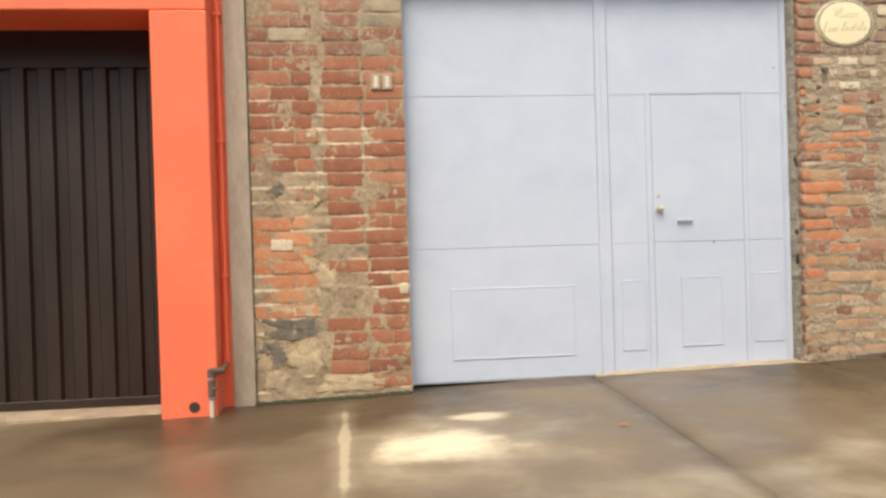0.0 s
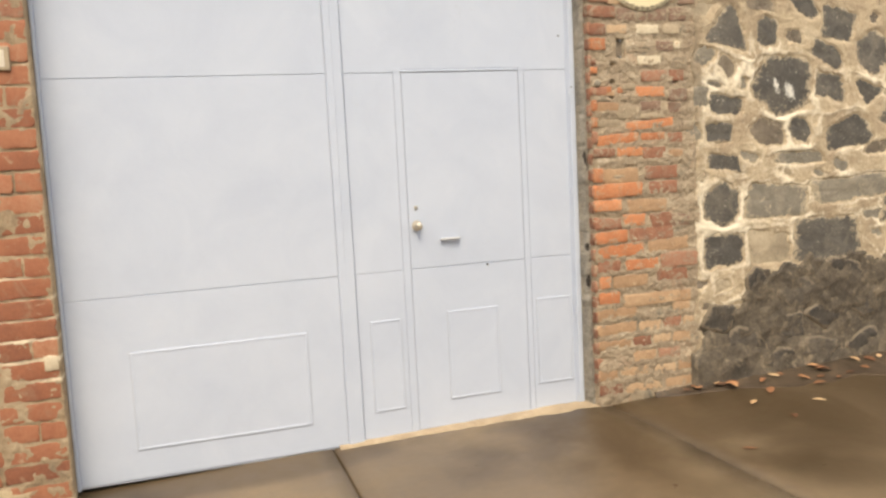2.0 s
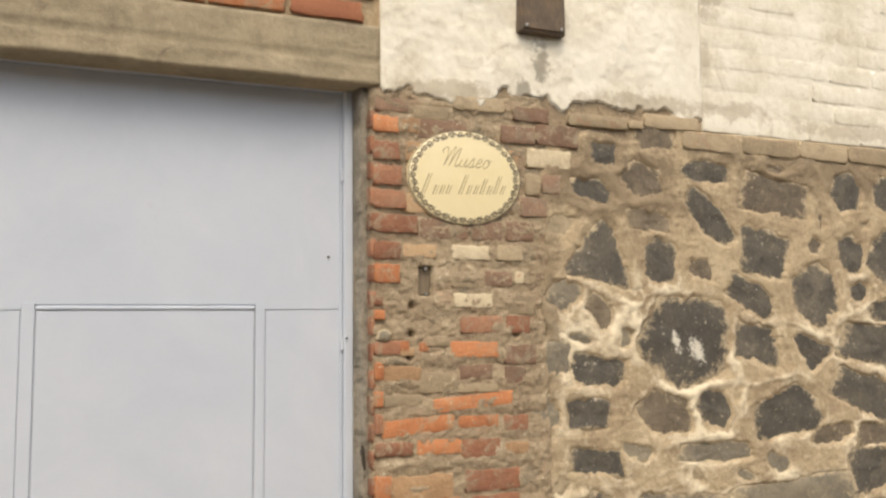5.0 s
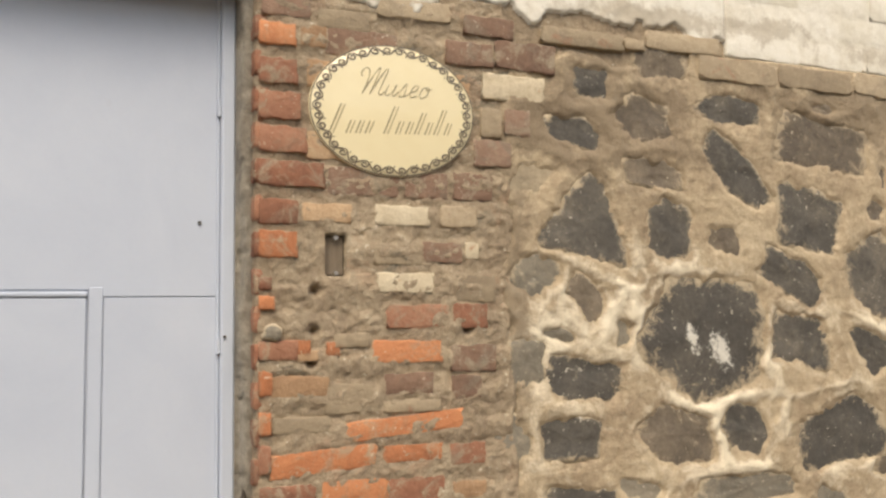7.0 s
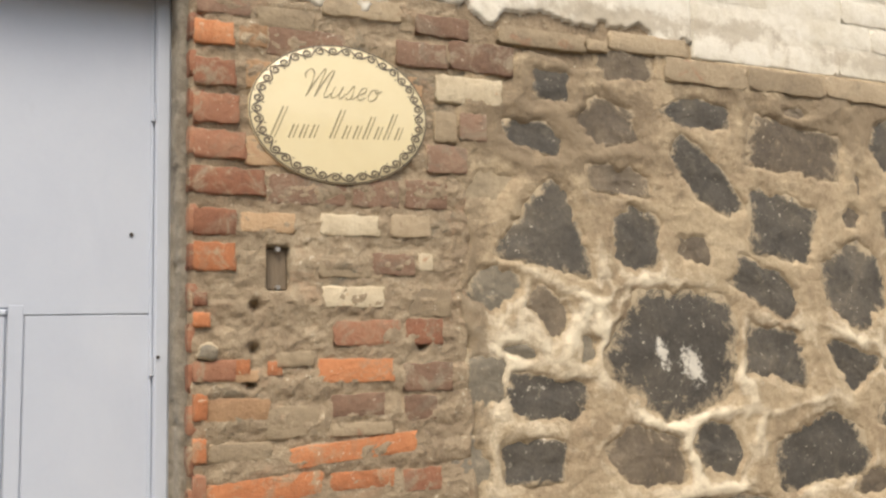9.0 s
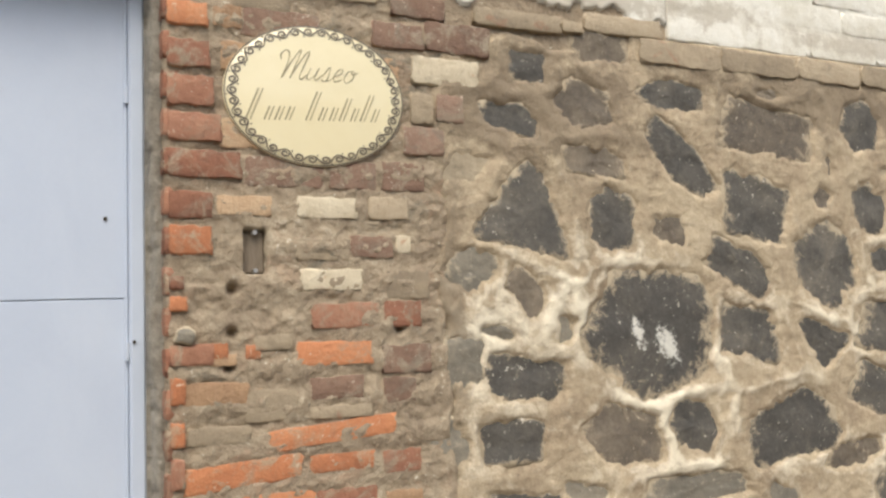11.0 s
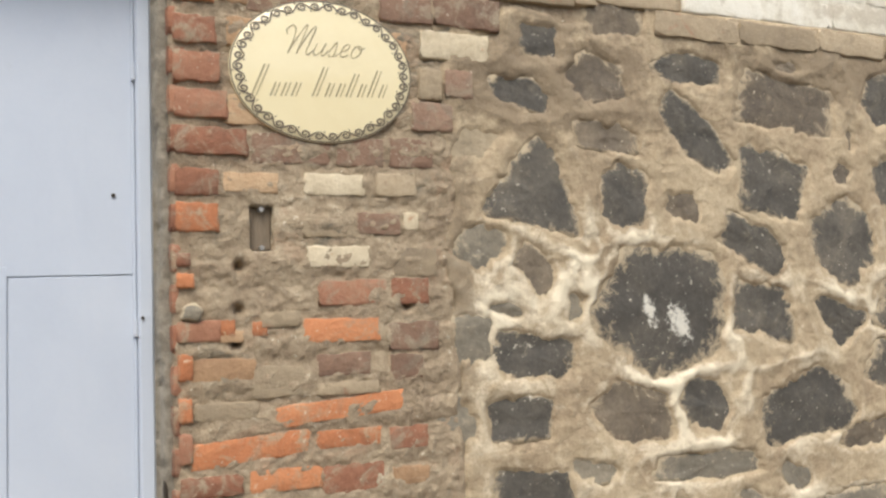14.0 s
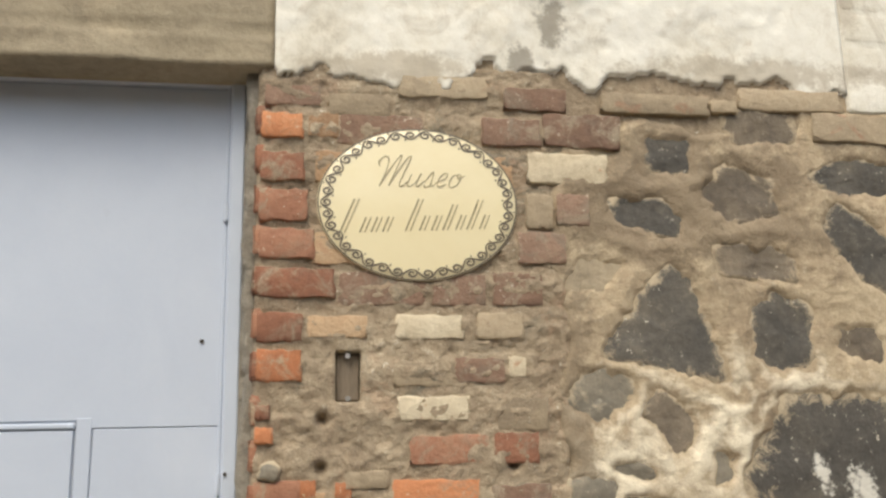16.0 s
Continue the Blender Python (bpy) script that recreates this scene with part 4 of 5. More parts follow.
while z > 0.16:
    x = 0.004
    k = 0
    while x < 0.60:
        w = lower.choice((0.13, 0.16, 0.22, 0.26))
        b = min(x + w, 0.635)
        if b - x > 0.05:
            kind, keep = lower.choice(("t", "t", "t", "r")), 0.85
            if lower.random() < keep:
                brick(wall_pier, kind, x, b - 0.014, z + lower.uniform(-0.005, 0.005), lower.uniform(0.055, 0.070), 0.0085, 0.0022, 1.0)
        x = b
        k += 1
    z -= 0.0865
# jamb headers, seen edge on
z = 2.60
while z > 0.2:
    ob = new("brick", brick_rng.choice(BRICKS["r"]))
    ob.location, ob.scale, ob.rotation_euler = (0.002, 0.026, z), (0.05, 0.010, 0.062), (0, 0, radians(-90))
    adopt(ob, wall_pier)
    z -= 0.0875
Blob(0.035, 1.868, .055, .045, 0, 4, 0.05).piece("stone", M_STONE_PALE, wall_pier, 0.02, -0.004, segs=20)
# wooden plug in the slot, with two screws
plug = empty("slot_plug", 0.188, 0.04, 2.05)
tagged(plug, "small wooden plug with two screws sunk in the bricks", "wall plug")
adopt(obj("plug", box(.164, .212, .016, .056, 2.002, 2.098, 0.003), M_WOOD), plug)
for zz in (2.093, 2.007):
    adopt(obj("screw", rod((.188, -.006, zz), (.188, .03, zz), 0.0055, 10), M_STEEL), plug)

# ---- lintel and the wall above ----
lintel = empty("lintel", -1.4, 0.2, 2.82)
tagged(lintel, "tan board-marked concrete lintel over the gate", "lintel", kind="structure")


def lintel_depth(X, Z):
    return -0.006 - 0.006 * grid_noise(X, Z * 2.5, 6.0, 3.0) + 0.006 * (np.abs(Z - 2.80) < 0.008)


adopt(relief("beam", -2.95, 0.028, 2.716, 2.922, 0.014, lintel_depth, M_LINTEL, thick=0.42), lintel)
wall_top = empty("wall_top", -1.4, 0.2, 3.3)
tagged(wall_top, "orange brickwork above the concrete lintel", "brick wall", kind="structure")
adopt(obj("mortar", box(-6.5, 0.03, 0.002, 0.4, 2.922, 4.3), M_PIER_L), wall_top)
top_rng = random.Random(4)
for j in range(6):
    x = -2.9 + (0.13 if j % 2 else 0)
    while x < 0.0:
        b = min(x + 0.262, 0.026)
        if b - x > 0.06:
            brick(wall_top, top_rng.choice("oolo"), x, b - 0.016, 2.966 + 0.086 * j, 0.070, 0.012, -0.002)
        x = b
wall_white = empty("wall_white", 1.5, 0.2, 3.3)
tagged(wall_white, "limewashed brick wall above the stonework", "wall", kind="structure")
adopt(obj("core", box(0.03, 7.5, 0.004, 0.4, 2.585, 4.3), M_PIER), wall_white)


def plaster_depth(X, Z):
    low = 2.715 + 0.030 * grid_noise(X, Z * 0, 7.0, 1.0, 4) + 0.014 * grid_noise(X, Z, 34.0, 4.0, 3)
    low = low + 0.05 * np.exp(-((X - 0.50) / 0.024) ** 2) - 0.045 * np.exp(-((X - 0.735) / 0.030) ** 2) - 0.02 * (X < 0.12)
    y = -0.011 - 0.006 * grid_noise(X, Z, 4.0, 2.0, 4) - 0.0015 * grid_noise(X, Z, 40.0, 6.0, 2)
    y = np.where(X > 1.22, y + (-0.0065 - y) * np.clip((X - 1.22) / 0.15, 0, 1), y)
    return np.where(Z < low, 0.012, y)


adopt(relief("plaster", 0.03, 1.38, 2.650, 3.40, 0.007, plaster_depth, M_WHITE, thick=0.03), wall_white)
adopt(obj("plaster", box(0.03, 1.38, -0.016, 0.03, 3.40, 4.29), M_WHITE), wall_white)


def limewash_depth(X, Z):
    return -0.0062 - 0.0026 * grid_noise(X, Z, 3.0, 10.0, 3) - 0.0016 * grid_noise(X, Z * 1.6, 22.0, 6.0, 3)


adopt(relief("limewash", 1.38, 4.4, 2.662, 3.55, 0.011, limewash_depth, M_WHITEBRICK, thick=0.02), wall_white)
adopt(obj("limewash", box(4.4, 7.4, -0.004, 0.02, 2.662, 3.55), M_WHITEBRICK), wall_white)
adopt(obj("limewash", box(1.38, 7.4, -0.004, 0.02, 3.55, 4.29), M_WHITEBRICK), wall_white)
# courses under the plaster edge
for a, b, kind in ((.30, .50, "g"), (1.10, 1.36, "g")):
    brick(wall_white, kind, a, b, 2.685, 0.055, 0.010, -0.001)
band = random.Random(6)
x = 1.28
while x < 4.4:
    w = band.uniform(0.24, 0.31)
    brick(wall_stone, "g", x, x + w - 0.012, 2.618, 0.070, 0.006, -0.009, -1.0)
    x += w
for j in range(9):
    x = 1.39 + (0.14 if j % 2 else 0)
    if j % 2:
        brick(wall_white, "w", 1.392, 1.518, 2.70 + 0.089 * j, 0.080, 0.005, -0.003)
    while x < 4.4:
        w = 0.275 + band.uniform(-0.03, 0.03)
        brick(wall_white, "w", x, x + w - 0.012, 2.70 + 0.089 * j + band.uniform(-0.005, 0.005), 0.078 + band.uniform(-0.006, 0.004), 0.0035 + band.uniform(0, 0.004), -0.003)
        x += w
vent = empty("vent_box", 0.66, 0, 3.06)
tagged(vent, "dark rusty square iron vent box on the white plaster", "vent box")
adopt(obj("housing", box(.550, .738, -.045, 0.01, 2.962, 3.128, 0.006, 2), M_RUST), vent)
adopt(obj("cover", box(.560, .728, -.052, -.044, 2.972, 3.118, 0.003), M_RUST), vent)
for sx in (.572, .716):
    for sz in (2.984, 3.106):
        adopt(obj("bolt", rod((sx, -.056, sz), (sx, -.050, sz), 0.005, 8), M_STEEL), vent)

# ---- gate ----
gate = empty("gate", -1.36, 0.15, 0.04)
tagged(gate, "pale blue-white painted metal gate with a wicket door", "gate")
GY = 0.125


def sheet(x0, x1, z0, z1, y=GY, name="panel", material=M_GATE, depth=0.012, bevel=0.0015, label=""):
    ob = adopt(obj(name, box(x0, x1, y, y + depth, z0, z1, bevel), material), gate)
    if label:
        ob["label"] = label
    return ob


adopt(obj("backing", box(-2.715, -0.02, GY + 0.004, GY + 0.05, 0.035, 2.73), M_GATE_LINE), gate)
for x0, x1 in ((-2.700, -1.408), (-1.318, -1.060), (-0.330, -0.076)):
    for z0, z1 in ((0.045, 0.9365), (0.9395, 1.9565)):
        sheet(x0, x1, z0, z1, label="flat painted steel sheet")
sheet(-2.700, -1.408, 1.9595, 2.71, label="flat painted steel sheet")
sheet(-1.318, -0.076, 1.974, 2.71, label="flat painted steel sheet")
sheet(-1.318, -1.057, 1.9595, 1.980, GY - 0.0008, bevel=0.0)
sheet(-0.333, -0.076, 1.9595, 1.980, GY - 0.0008, bevel=0.0)
# narrow stiles on both sides of the wicket
sheet(-1.0575, -1.020, 0.045, 1.980, GY - 0.0014, "stile")
sheet(-0.363, -0.3325, 0.045, 1.980, GY - 0.0014, "stile")
sheet(-1.405, -1.321, 0.035, 2.715, GY - 0.012, "mullion", depth=0.024, bevel=0.005)
sheet(-1.372, -1.366, 1.0, 2.71, GY - 0.016, "bead", depth=0.008, bevel=0.002)
wicket = empty("wicket_door", -0.68, GY, 0.05)
adopt(wicket, gate)


def on_door(name, bm, material, label=""):
    ob = obj(name, bm, material)
    ob.parent = wicket
    ob.matrix_parent_inverse = Matrix.Translation(Vector((-0.68, GY, 0.05))).inverted()
    if label:
        ob["label"] = label
    return ob


on_door("leaf", box(-1.015, -0.368, GY - 0.003, GY + 0.010, 0.9405, 1.955, 0.0015), M_GATE)
on_door("leaf", box(-1.015, -0.368, GY - 0.003, GY + 0.010, 0.055, 0.9375, 0.0015), M_GATE)
on_door("drip_strip", box(-1.018, -0.365, GY - 0.006, GY + 0.008, 1.958, 1.970, 0.003), M_GATE)


def moulding(x0, x1, z0, z1, y, w=0.013):
    return join(*(box(a, b, y - 0.0045, y + 0.002, c, d, 0.002) for a, b, c, d in ((x0, x1, z1 - w, z1), (x0, x1, z0, z0 + w), (x0, x0 + w, z0 + w, z1 - w), (x1 - w, x1, z0 + w, z1 - w))))


for x0, x1, z0, z1 in ((-2.435, -1.586, 0.186, 0.668), (-1.254, -1.088, 0.200, 0.685), (-0.305, -0.094, 0.226, 0.711)):
    adopt(obj("moulding", moulding(x0, x1, z0, z1, GY), M_GATE), gate)
    adopt(obj("seam", box(x0 - 0.003, x1 + 0.003, GY - 0.001, GY + 0.004, z0 - 0.003, z1 + 0.003), M_GATE_LINE), gate)
    adopt(obj("field", box(x0 + 0.012, x1 - 0.012, GY - 0.003, GY + 0.004, z0 + 0.012, z1 - 0.012, 0.001), M_GATE), gate)
on_door("moulding", moulding(-0.83, -0.538, 0.214, 0.697, GY - 0.003), M_GATE)
on_door("seam", box(-0.833, -0.535, GY - 0.0042, GY, 0.211, 0.700), M_GATE_LINE)
on_door("field", box(-0.818, -0.550, GY - 0.0060, GY, 0.226, 0.685, 0.001), M_GATE)
bm = rod((-0.976, GY - 0.045, 1.168), (-0.976, GY, 1.168), 0.010, 14)
ball = bmesh.new()
bmesh.ops.create_uvsphere(ball, u_segments=18, v_segments=10, radius=0.020, matrix=Matrix.Translation((-0.976, GY - 0.052, 1.168)) @ Matrix.Diagonal((1, 0.7, 1, 1)))
on_door("knob", join(bm, ball, rod((-0.976, GY - 0.012, 1.168), (-0.976, GY - 0.005, 1.168), 0.027, 20)), M_BRASS, "round worn brass door knob")
on_door("keyhole", rod((-0.976, GY - 0.010, 1.262), (-0.976, GY - 0.003, 1.262), 0.010, 14), M_BRASS)
handle = join(box(-0.853, -0.743, GY - 0.030, GY - 0.014, 1.080, 1.094, 0.005, 2), box(-0.846, -0.832, GY - 0.022, GY, 1.081, 1.093, 0.003), box(-0.764, -0.750, GY - 0.022, GY, 1.081, 1.093, 0.003))
on_door("pull_handle", handle, M_PULL, "slim grey metal pull handle")
on_door("rivet", rod((-0.59, GY - 0.010, 0.93), (-0.59, GY - 0.004, 0.93), 0.006, 10), M_DARK)
# frame at the jambs
sheet(-0.070, -0.034, 0.03, 2.725, GY - 0.022, "jamb_frame", depth=0.05, bevel=0.006)
sheet(-0.079, -0.071, 0.03, 2.715, GY - 0.010, "bead", depth=0.02, bevel=0.002)
sheet(-2.720, -2.703, 0.03, 2.725, GY - 0.015, "jamb_frame", depth=0.05, bevel=0.005)
sheet(-2.72, -0.03, 2.712, 2.745, GY - 0.015, "head_frame", depth=0.05, bevel=0.004)
for zz in (2.42, 1.84, 1.30, 0.62):
    adopt(obj("hinge", rod((-0.074, GY - 0.016, zz - 0.02), (-0.074, GY - 0.016, zz + 0.02), 0.006, 10), M_GATE), gate)
adopt(obj("rivet", rod((-0.118, GY - 0.004, 2.137), (-0.118, GY + 0.002, 2.137), 0.0045, 10), M_DARK), gate)
adopt(obj("rivet", rod((-0.060, GY - 0.026, 1.86), (-0.060, GY - 0.02, 1.86), 0.004, 8), M_DARK), gate)
# threshold


def sill_bm():
    bm = bmesh.new()
    cols = []
    for i in range(61):
        x = -1.46 + 1.52 * i / 60
        f = max(0.0, min(1.0, (x + 1.5) / 1.3))
        g = ground_z(x, 0)
        out = 0.03 + 0.09 * f + 0.012 * fbm(x * 5, 1, 1)
        top = max(0.052, g + 0.012) + 0.006 * fbm(x * 6, 2, 1)
        cols.append([bm.verts.new(p) for p in ((x, GY + 0.02, top), (x, GY - out * 0.6, top - 0.004), (x, GY - out, top - 0.012), (x, GY - out - 0.03, g - 0.03))])
    for a, b in zip(cols, cols[1:]):
        for k in range(3):
            bm.faces.new((a[k], a[k + 1], b[k + 1], b[k]))
    bmesh.ops.recalc_face_normals(bm, faces=bm.faces[:])
    return bm


tagged(obj("door_sill", sill_bm(), M_SILL, smooth=True), "worn pale concrete threshold under the gate", "sill", kind="structure")
tagged(obj("wall_back", box(-2.75, 0.0, 0.30, 0.40, -0.1, 2.75), M_DARK), "plain dark wall closing the gateway behind", "wall", kind="structure")

# ---- oval sign ----
SX, SZ, SW, SH = 0.338, 2.415, 0.216, 0.168
sign = empty("oval_sign", SX, 0.0, SZ)
tagged(sign, "oval cream enamel museum sign with a scrolled border", "sign")


def dome(u, v):
    return -0.012 - 0.006 * max(0.0, 1 - u * u - v * v)


def plate():
    bm = bmesh.new()
    segs, rings = 64, 8
    turns = [k * math.tau / segs for k in range(segs)]
    loops = [[bm.verts.new((SX + SW * g * math.cos(a), y, SZ + SH * g * math.sin(a))) for a in turns] for g, y in ((1.0, 0.0), (1.0, -0.010))]
    for i in range(rings):
        f = 1 - i / rings
        f2 = f if i else 0.994
        loops.append([bm.verts.new((SX + SW * f2 * math.cos(a), dome(f * math.cos(a), f * math.sin(a)), SZ + SH * f2 * math.sin(a))) for a in (k * math.tau / segs for k in range(segs))])
    mid = bm.verts.new((SX, dome(0, 0), SZ))
    for a, b in zip(loops, loops[1:]):
        for k in range(segs):
            bm.faces.new((a[k], a[(k + 1) % segs], b[(k + 1) % segs], b[k]))
    for k in range(segs):
        bm.faces.new((loops[-1][k], loops[-1][(k + 1) % segs], mid))
    bmesh.ops.recalc_face_normals(bm, faces=bm.faces[:])
    return bm


adopt(obj("plate", plate(), M_ENAMEL, smooth=True), sign)


def ribbon(bm, pts, width):
    """A flat painted stroke over the dome through places (x, z) about the middle of the sign."""
    pts = [Vector(p) for p in pts]
    last = None
    n_ = len(pts)
    for i, p in enumerate(pts):
        d = (pts[min(i + 1, n_ - 1)] - pts[max(i - 1, 0)])
        d = d.normalized() if d.length > 1e-9 else Vector((1, 0))
        w = width(i / (n_ - 1)) if callable(width) else width
        s = Vector((-d.y, d.x)) * w / 2
        pair = []
        for q in (p + s, p - s):
            pair.append(bm.verts.new((SX + q.x, dome(q.x / SW, q.y / SH) - 0.0012, SZ + q.y)))
        if last:
            bm.faces.new((last[0], last[1], pair[1], pair[0]))
        last = pair


def scrolls():
    bm = bmesh.new()
    count = 38
    for k in range(count):
        a0 = k * math.tau / count

        def place(s, r):
            """s along the border in scrolls, r from the middle line of the border."""
            a = a0 + s * math.tau / count
            f = 0.908 + r * 1.05
            return (SW * f * math.cos(a), SH * f * math.sin(a) + 0.0)
        up = 1 if k % 2 else -1
        curl = []
        for i in range(25):
            q = i / 24
            turn, rad = math.pi * (0.5 - 2.6 * q), 0.34 * (1 - 0.78 * q)
            curl.append(place(rad * math.cos(turn) * 1.05, up * 0.149 * rad * math.sin(turn)))
        ribbon(bm, curl, lambda q: 0.0030 + 0.0012 * math.sin(math.pi * q))
        ribbon(bm, [place(-1 + i / 10, -up * 0.051 * math.cos(math.pi * i / 10)) for i in range(11)], lambda q: 0.0020 + 0.0018 * math.sin(math.pi * q))
        ribbon(bm, [place(0.36 + 0.10 * i / 3, up * 0.056) for i in range(4)], 0.0044)
    rim_ = [(SW * 0.988 * math.cos(i * math.tau / 96), SH * 0.988 * math.sin(i * math.tau / 96)) for i in range(97)]
    ribbon(bm, rim_, 0.0030)
    return bm


adopt(obj("border_scrollwork", scrolls(), M_INK), sign)


def stroke(bm, pts, x, z, size, thick):
    """One pen stroke through control places, smoothed, slanted, with swelling width."""
    P = [pts[0]] + list(pts) + [pts[-1]]
    out = []
    for i in range(1, len(P) - 2):
        a, b, c, d = P[i - 1:i + 3]
        for k in range(7):
            t = k / 7
            q = [0.5 * (2 * b[m] + (c[m] - a[m]) * t + (2 * a[m] - 5 * b[m] + 4 * c[m] - d[m]) * t * t + (3 * b[m] - a[m] - 3 * c[m] + d[m]) * t ** 3) for m in (0, 1)]
            out.append(q)
    out.append(P[-1])
    ribbon(bm, [(x + size * (u + 0.42 * v), z + size * v) for u, v in out], lambda q: thick * (0.55 + 0.45 * math.sin(9 * q) ** 2))


def script():
    """The word on the first line, in round slanted pen strokes."""
    bm = bmesh.new()
    z0, s = 0.036, 0.070
    stroke(bm, ((-0.28, 0.62), (-0.36, 0.80), (-0.24, 0.96), (-0.08, 0.82), (-0.02, 0.4), (-0.04, 0.0)), -0.082, z0, s, 0.0036)
    stroke(bm, ((-0.04, 0.0), (0.06, 0.5), (0.18, 0.92), (0.26, 0.96), (0.26, 0.5), (0.24, 0.0)), -0.082, z0, s, 0.0032)
    stroke(bm, ((0.24, 0.0), (0.34, 0.5), (0.46, 0.9), (0.56, 0.92), (0.54, 0.4), (0.54, 0.08), (0.64, 0.0), (0.76, 0.16)), -0.082, z0, s, 0.0034)
    stroke(bm, ((0.0, 0.40), (-0.02, 0.10), (0.08, 0.0), (0.22, 0.14), (0.28, 0.42), (0.26, 0.08), (0.34, 0.0), (0.46, 0.18)), -0.026, z0, s, 0.0030)
    stroke(bm, ((0.0, 0.14), (0.14, 0.48), (0.20, 0.24), (0.20, 0.04), (0.08, -0.02), (0.02, 0.06)), 0.008, z0, s, 0.0030)
    stroke(bm, ((0.16, 0.0), (0.30, 0.04), (0.40, 0.16)), 0.008, z0, s, 0.0022)
    stroke(bm, ((0.0, 0.16), (0.20, 0.28), (0.20, 0.44), (0.06, 0.40), (0.0, 0.16), (0.10, 0.0), (0.30, 0.10)), 0.036, z0, s, 0.0030)
    stroke(bm, ((0.20, 0.42), (0.04, 0.36), (0.0, 0.12), (0.12, -0.01), (0.28, 0.12), (0.28, 0.36), (0.18, 0.42), (0.22, 0.30), (0.40, 0.38)), 0.062, z0, s, 0.0030)
    return bm


adopt(obj("lettering", script(), M_TEXT), sign)


# the second line: plain slanted bars of the writing's size
for x, h in ((-0.168, 0.074), (-0.126, 0.032), (-0.102, 0.032), (-0.078, 0.032), (-0.030, 0.070), (0.000, 0.032), (0.026, 0.032), (0.050, 0.056), (0.078, 0.032), (0.102, 0.066), (0.130, 0.032)):
    for dx, w in ((0.0, 0.0036), (0.0100, 0.0024)):
        bm = bmesh.new()
        foot = -0.060 + 0.04 * x
        ribbon(bm, [(x + dx + 0.42 * (h * i / 6), foot + h * i / 6) for i in range(7)], w)
        adopt(obj("bar", bm, M_TEXT), sign)

# ---- brick pier on the other side of the gate ----
wall_pier_old = empty("wall_pier_old", -3.2, 0.1, 0.0)
tagged(wall_pier_old, "old red brick pier patched with sandy mortar", "brick pier", kind="structure")


def old_pier_depth(X, Z):
    return -0.006 - 0.009 * grid_noise(X, Z, 6.0, 15.0, 5) - 0.0035 * grid_noise(X, Z, 35.0, 18.0, 3)


def old_pier_fresh(X, Z):
    bed = np.abs((Z - 0.14675) / 0.0935 - np.round((Z - 0.14675) / 0.0935)) * 0.0935
    return np.clip(np.exp(-(bed / 0.012) ** 2) * np.clip(0.25 + 1.2 * grid_noise(X, Z, 3.0, 5.0, 3), 0, 1) * np.clip((2.25 - Z) / 0.4, 0.1, 1), 0, 1)


adopt(relief("mortar", -3.722, -2.722, -0.05, 2.922, 0.0085, old_pier_depth, M_PIER_L, thick=0.42, fresh=old_pier_fresh), wall_pier_old)
old = random.Random(12)
j = 0
z = 0.10
while z < 2.86:
    split = (-2.985, -2.995, -2.97)[j % 3]
    spans = []
    if j % 4 == 3:
        spans += [(split, -2.84), (-2.83, -2.726)]
    else:
        spans += [(split, -2.726)]
    spans += [(-3.235 + old.uniform(-0.03, 0.02), split - 0.02)]
    a = -3.715 + (0.0 if j % 2 else -0.0)
    cut = -3.58 + 0.14 * (j % 2) + old.uniform(-0.02, 0.02)
    spans += [(a, cut - 0.012), (cut, min(cut + 0.24, -3.30 + old.uniform(-0.04, 0.03)))]
    for x0, x1 in spans:
        xm = (x0 + x1) / 2
        bare = (z < 0.50 and xm < -3.22) or (0.45 < z < 0.95 and -3.38 < xm < -3.02 and old.random() < 0.5) or (1.15 < z < 1.42 and xm < -3.25 and old.random() < 0.7) or (xm < -3.0 and old.random() < 0.03)
        if not bare and x1 - x0 > 0.04:
            kind = "l"
            if xm < -3.2 and 0.5 < z < 1.15:
                kind = "o"
            if z > 2.2 and xm < -3.2:
                kind = "g" if old.random() < 0.6 else "r"
            if z > 2.2 and xm > -3.2:
                kind = old.choice("rrg")
            brick(wall_pier_old, kind, x0, x1, z + old.uniform(-0.004, 0.004), 0.083, 0.0080, -0.002)
    z += 0.0935
    j += 1
brick(wall_pier_old, "c", -3.605, -3.465, 0.995, 0.075, 0.015, -0.003)
brick(wall_pier_old, "c", -2.79, -2.73, 0.690, 0.07, 0.016, -0.003)
for x, z, w, h, seed, form, m in ((-3.50, .46, .46, .15, 3, "b", M_DARK_PATCH), (-3.62, .30, .22, .22, 6, "p", M_DARK_PATCH), (-3.40, .27, .26, .26, 9, "p", M_PALE_PATCH), (-3.62, .13, .22, .14, 13, "h", M_PALE_PATCH), (-3.12, .09, .52, .12, 16, "b", M_PALE_PATCH),
                                (-3.27, .76, .16, .32, 20, "l", M_PALE_PATCH), (-3.36, .92, .12, .22, 24, "h", M_PALE_PATCH), (-3.46, .565, .46, .08, 27, "b", M_PALE_PATCH), (-3.33, 1.33, .14, .20, 33, "h", M_PALE_PATCH), (-3.327, 1.69, .10, .15, 37, "e", M_PALE_PATCH), (-3.58, 1.37, .17, .15, 41, "e", M_DARK_PATCH)):
    Blob(x, z, w, h, 0, seed, 0.13, 6.0, form).piece("patch", m, wall_pier_old, 0.006 if z < 0.6 else 0.004, -0.004, segs=56, lumps=0.010, dome=0.6)
plate_no = empty("number_tiles", -2.868, -0.015, 2.036)
tagged(plate_no, "two small pale house number tiles set in brick", "number tiles")
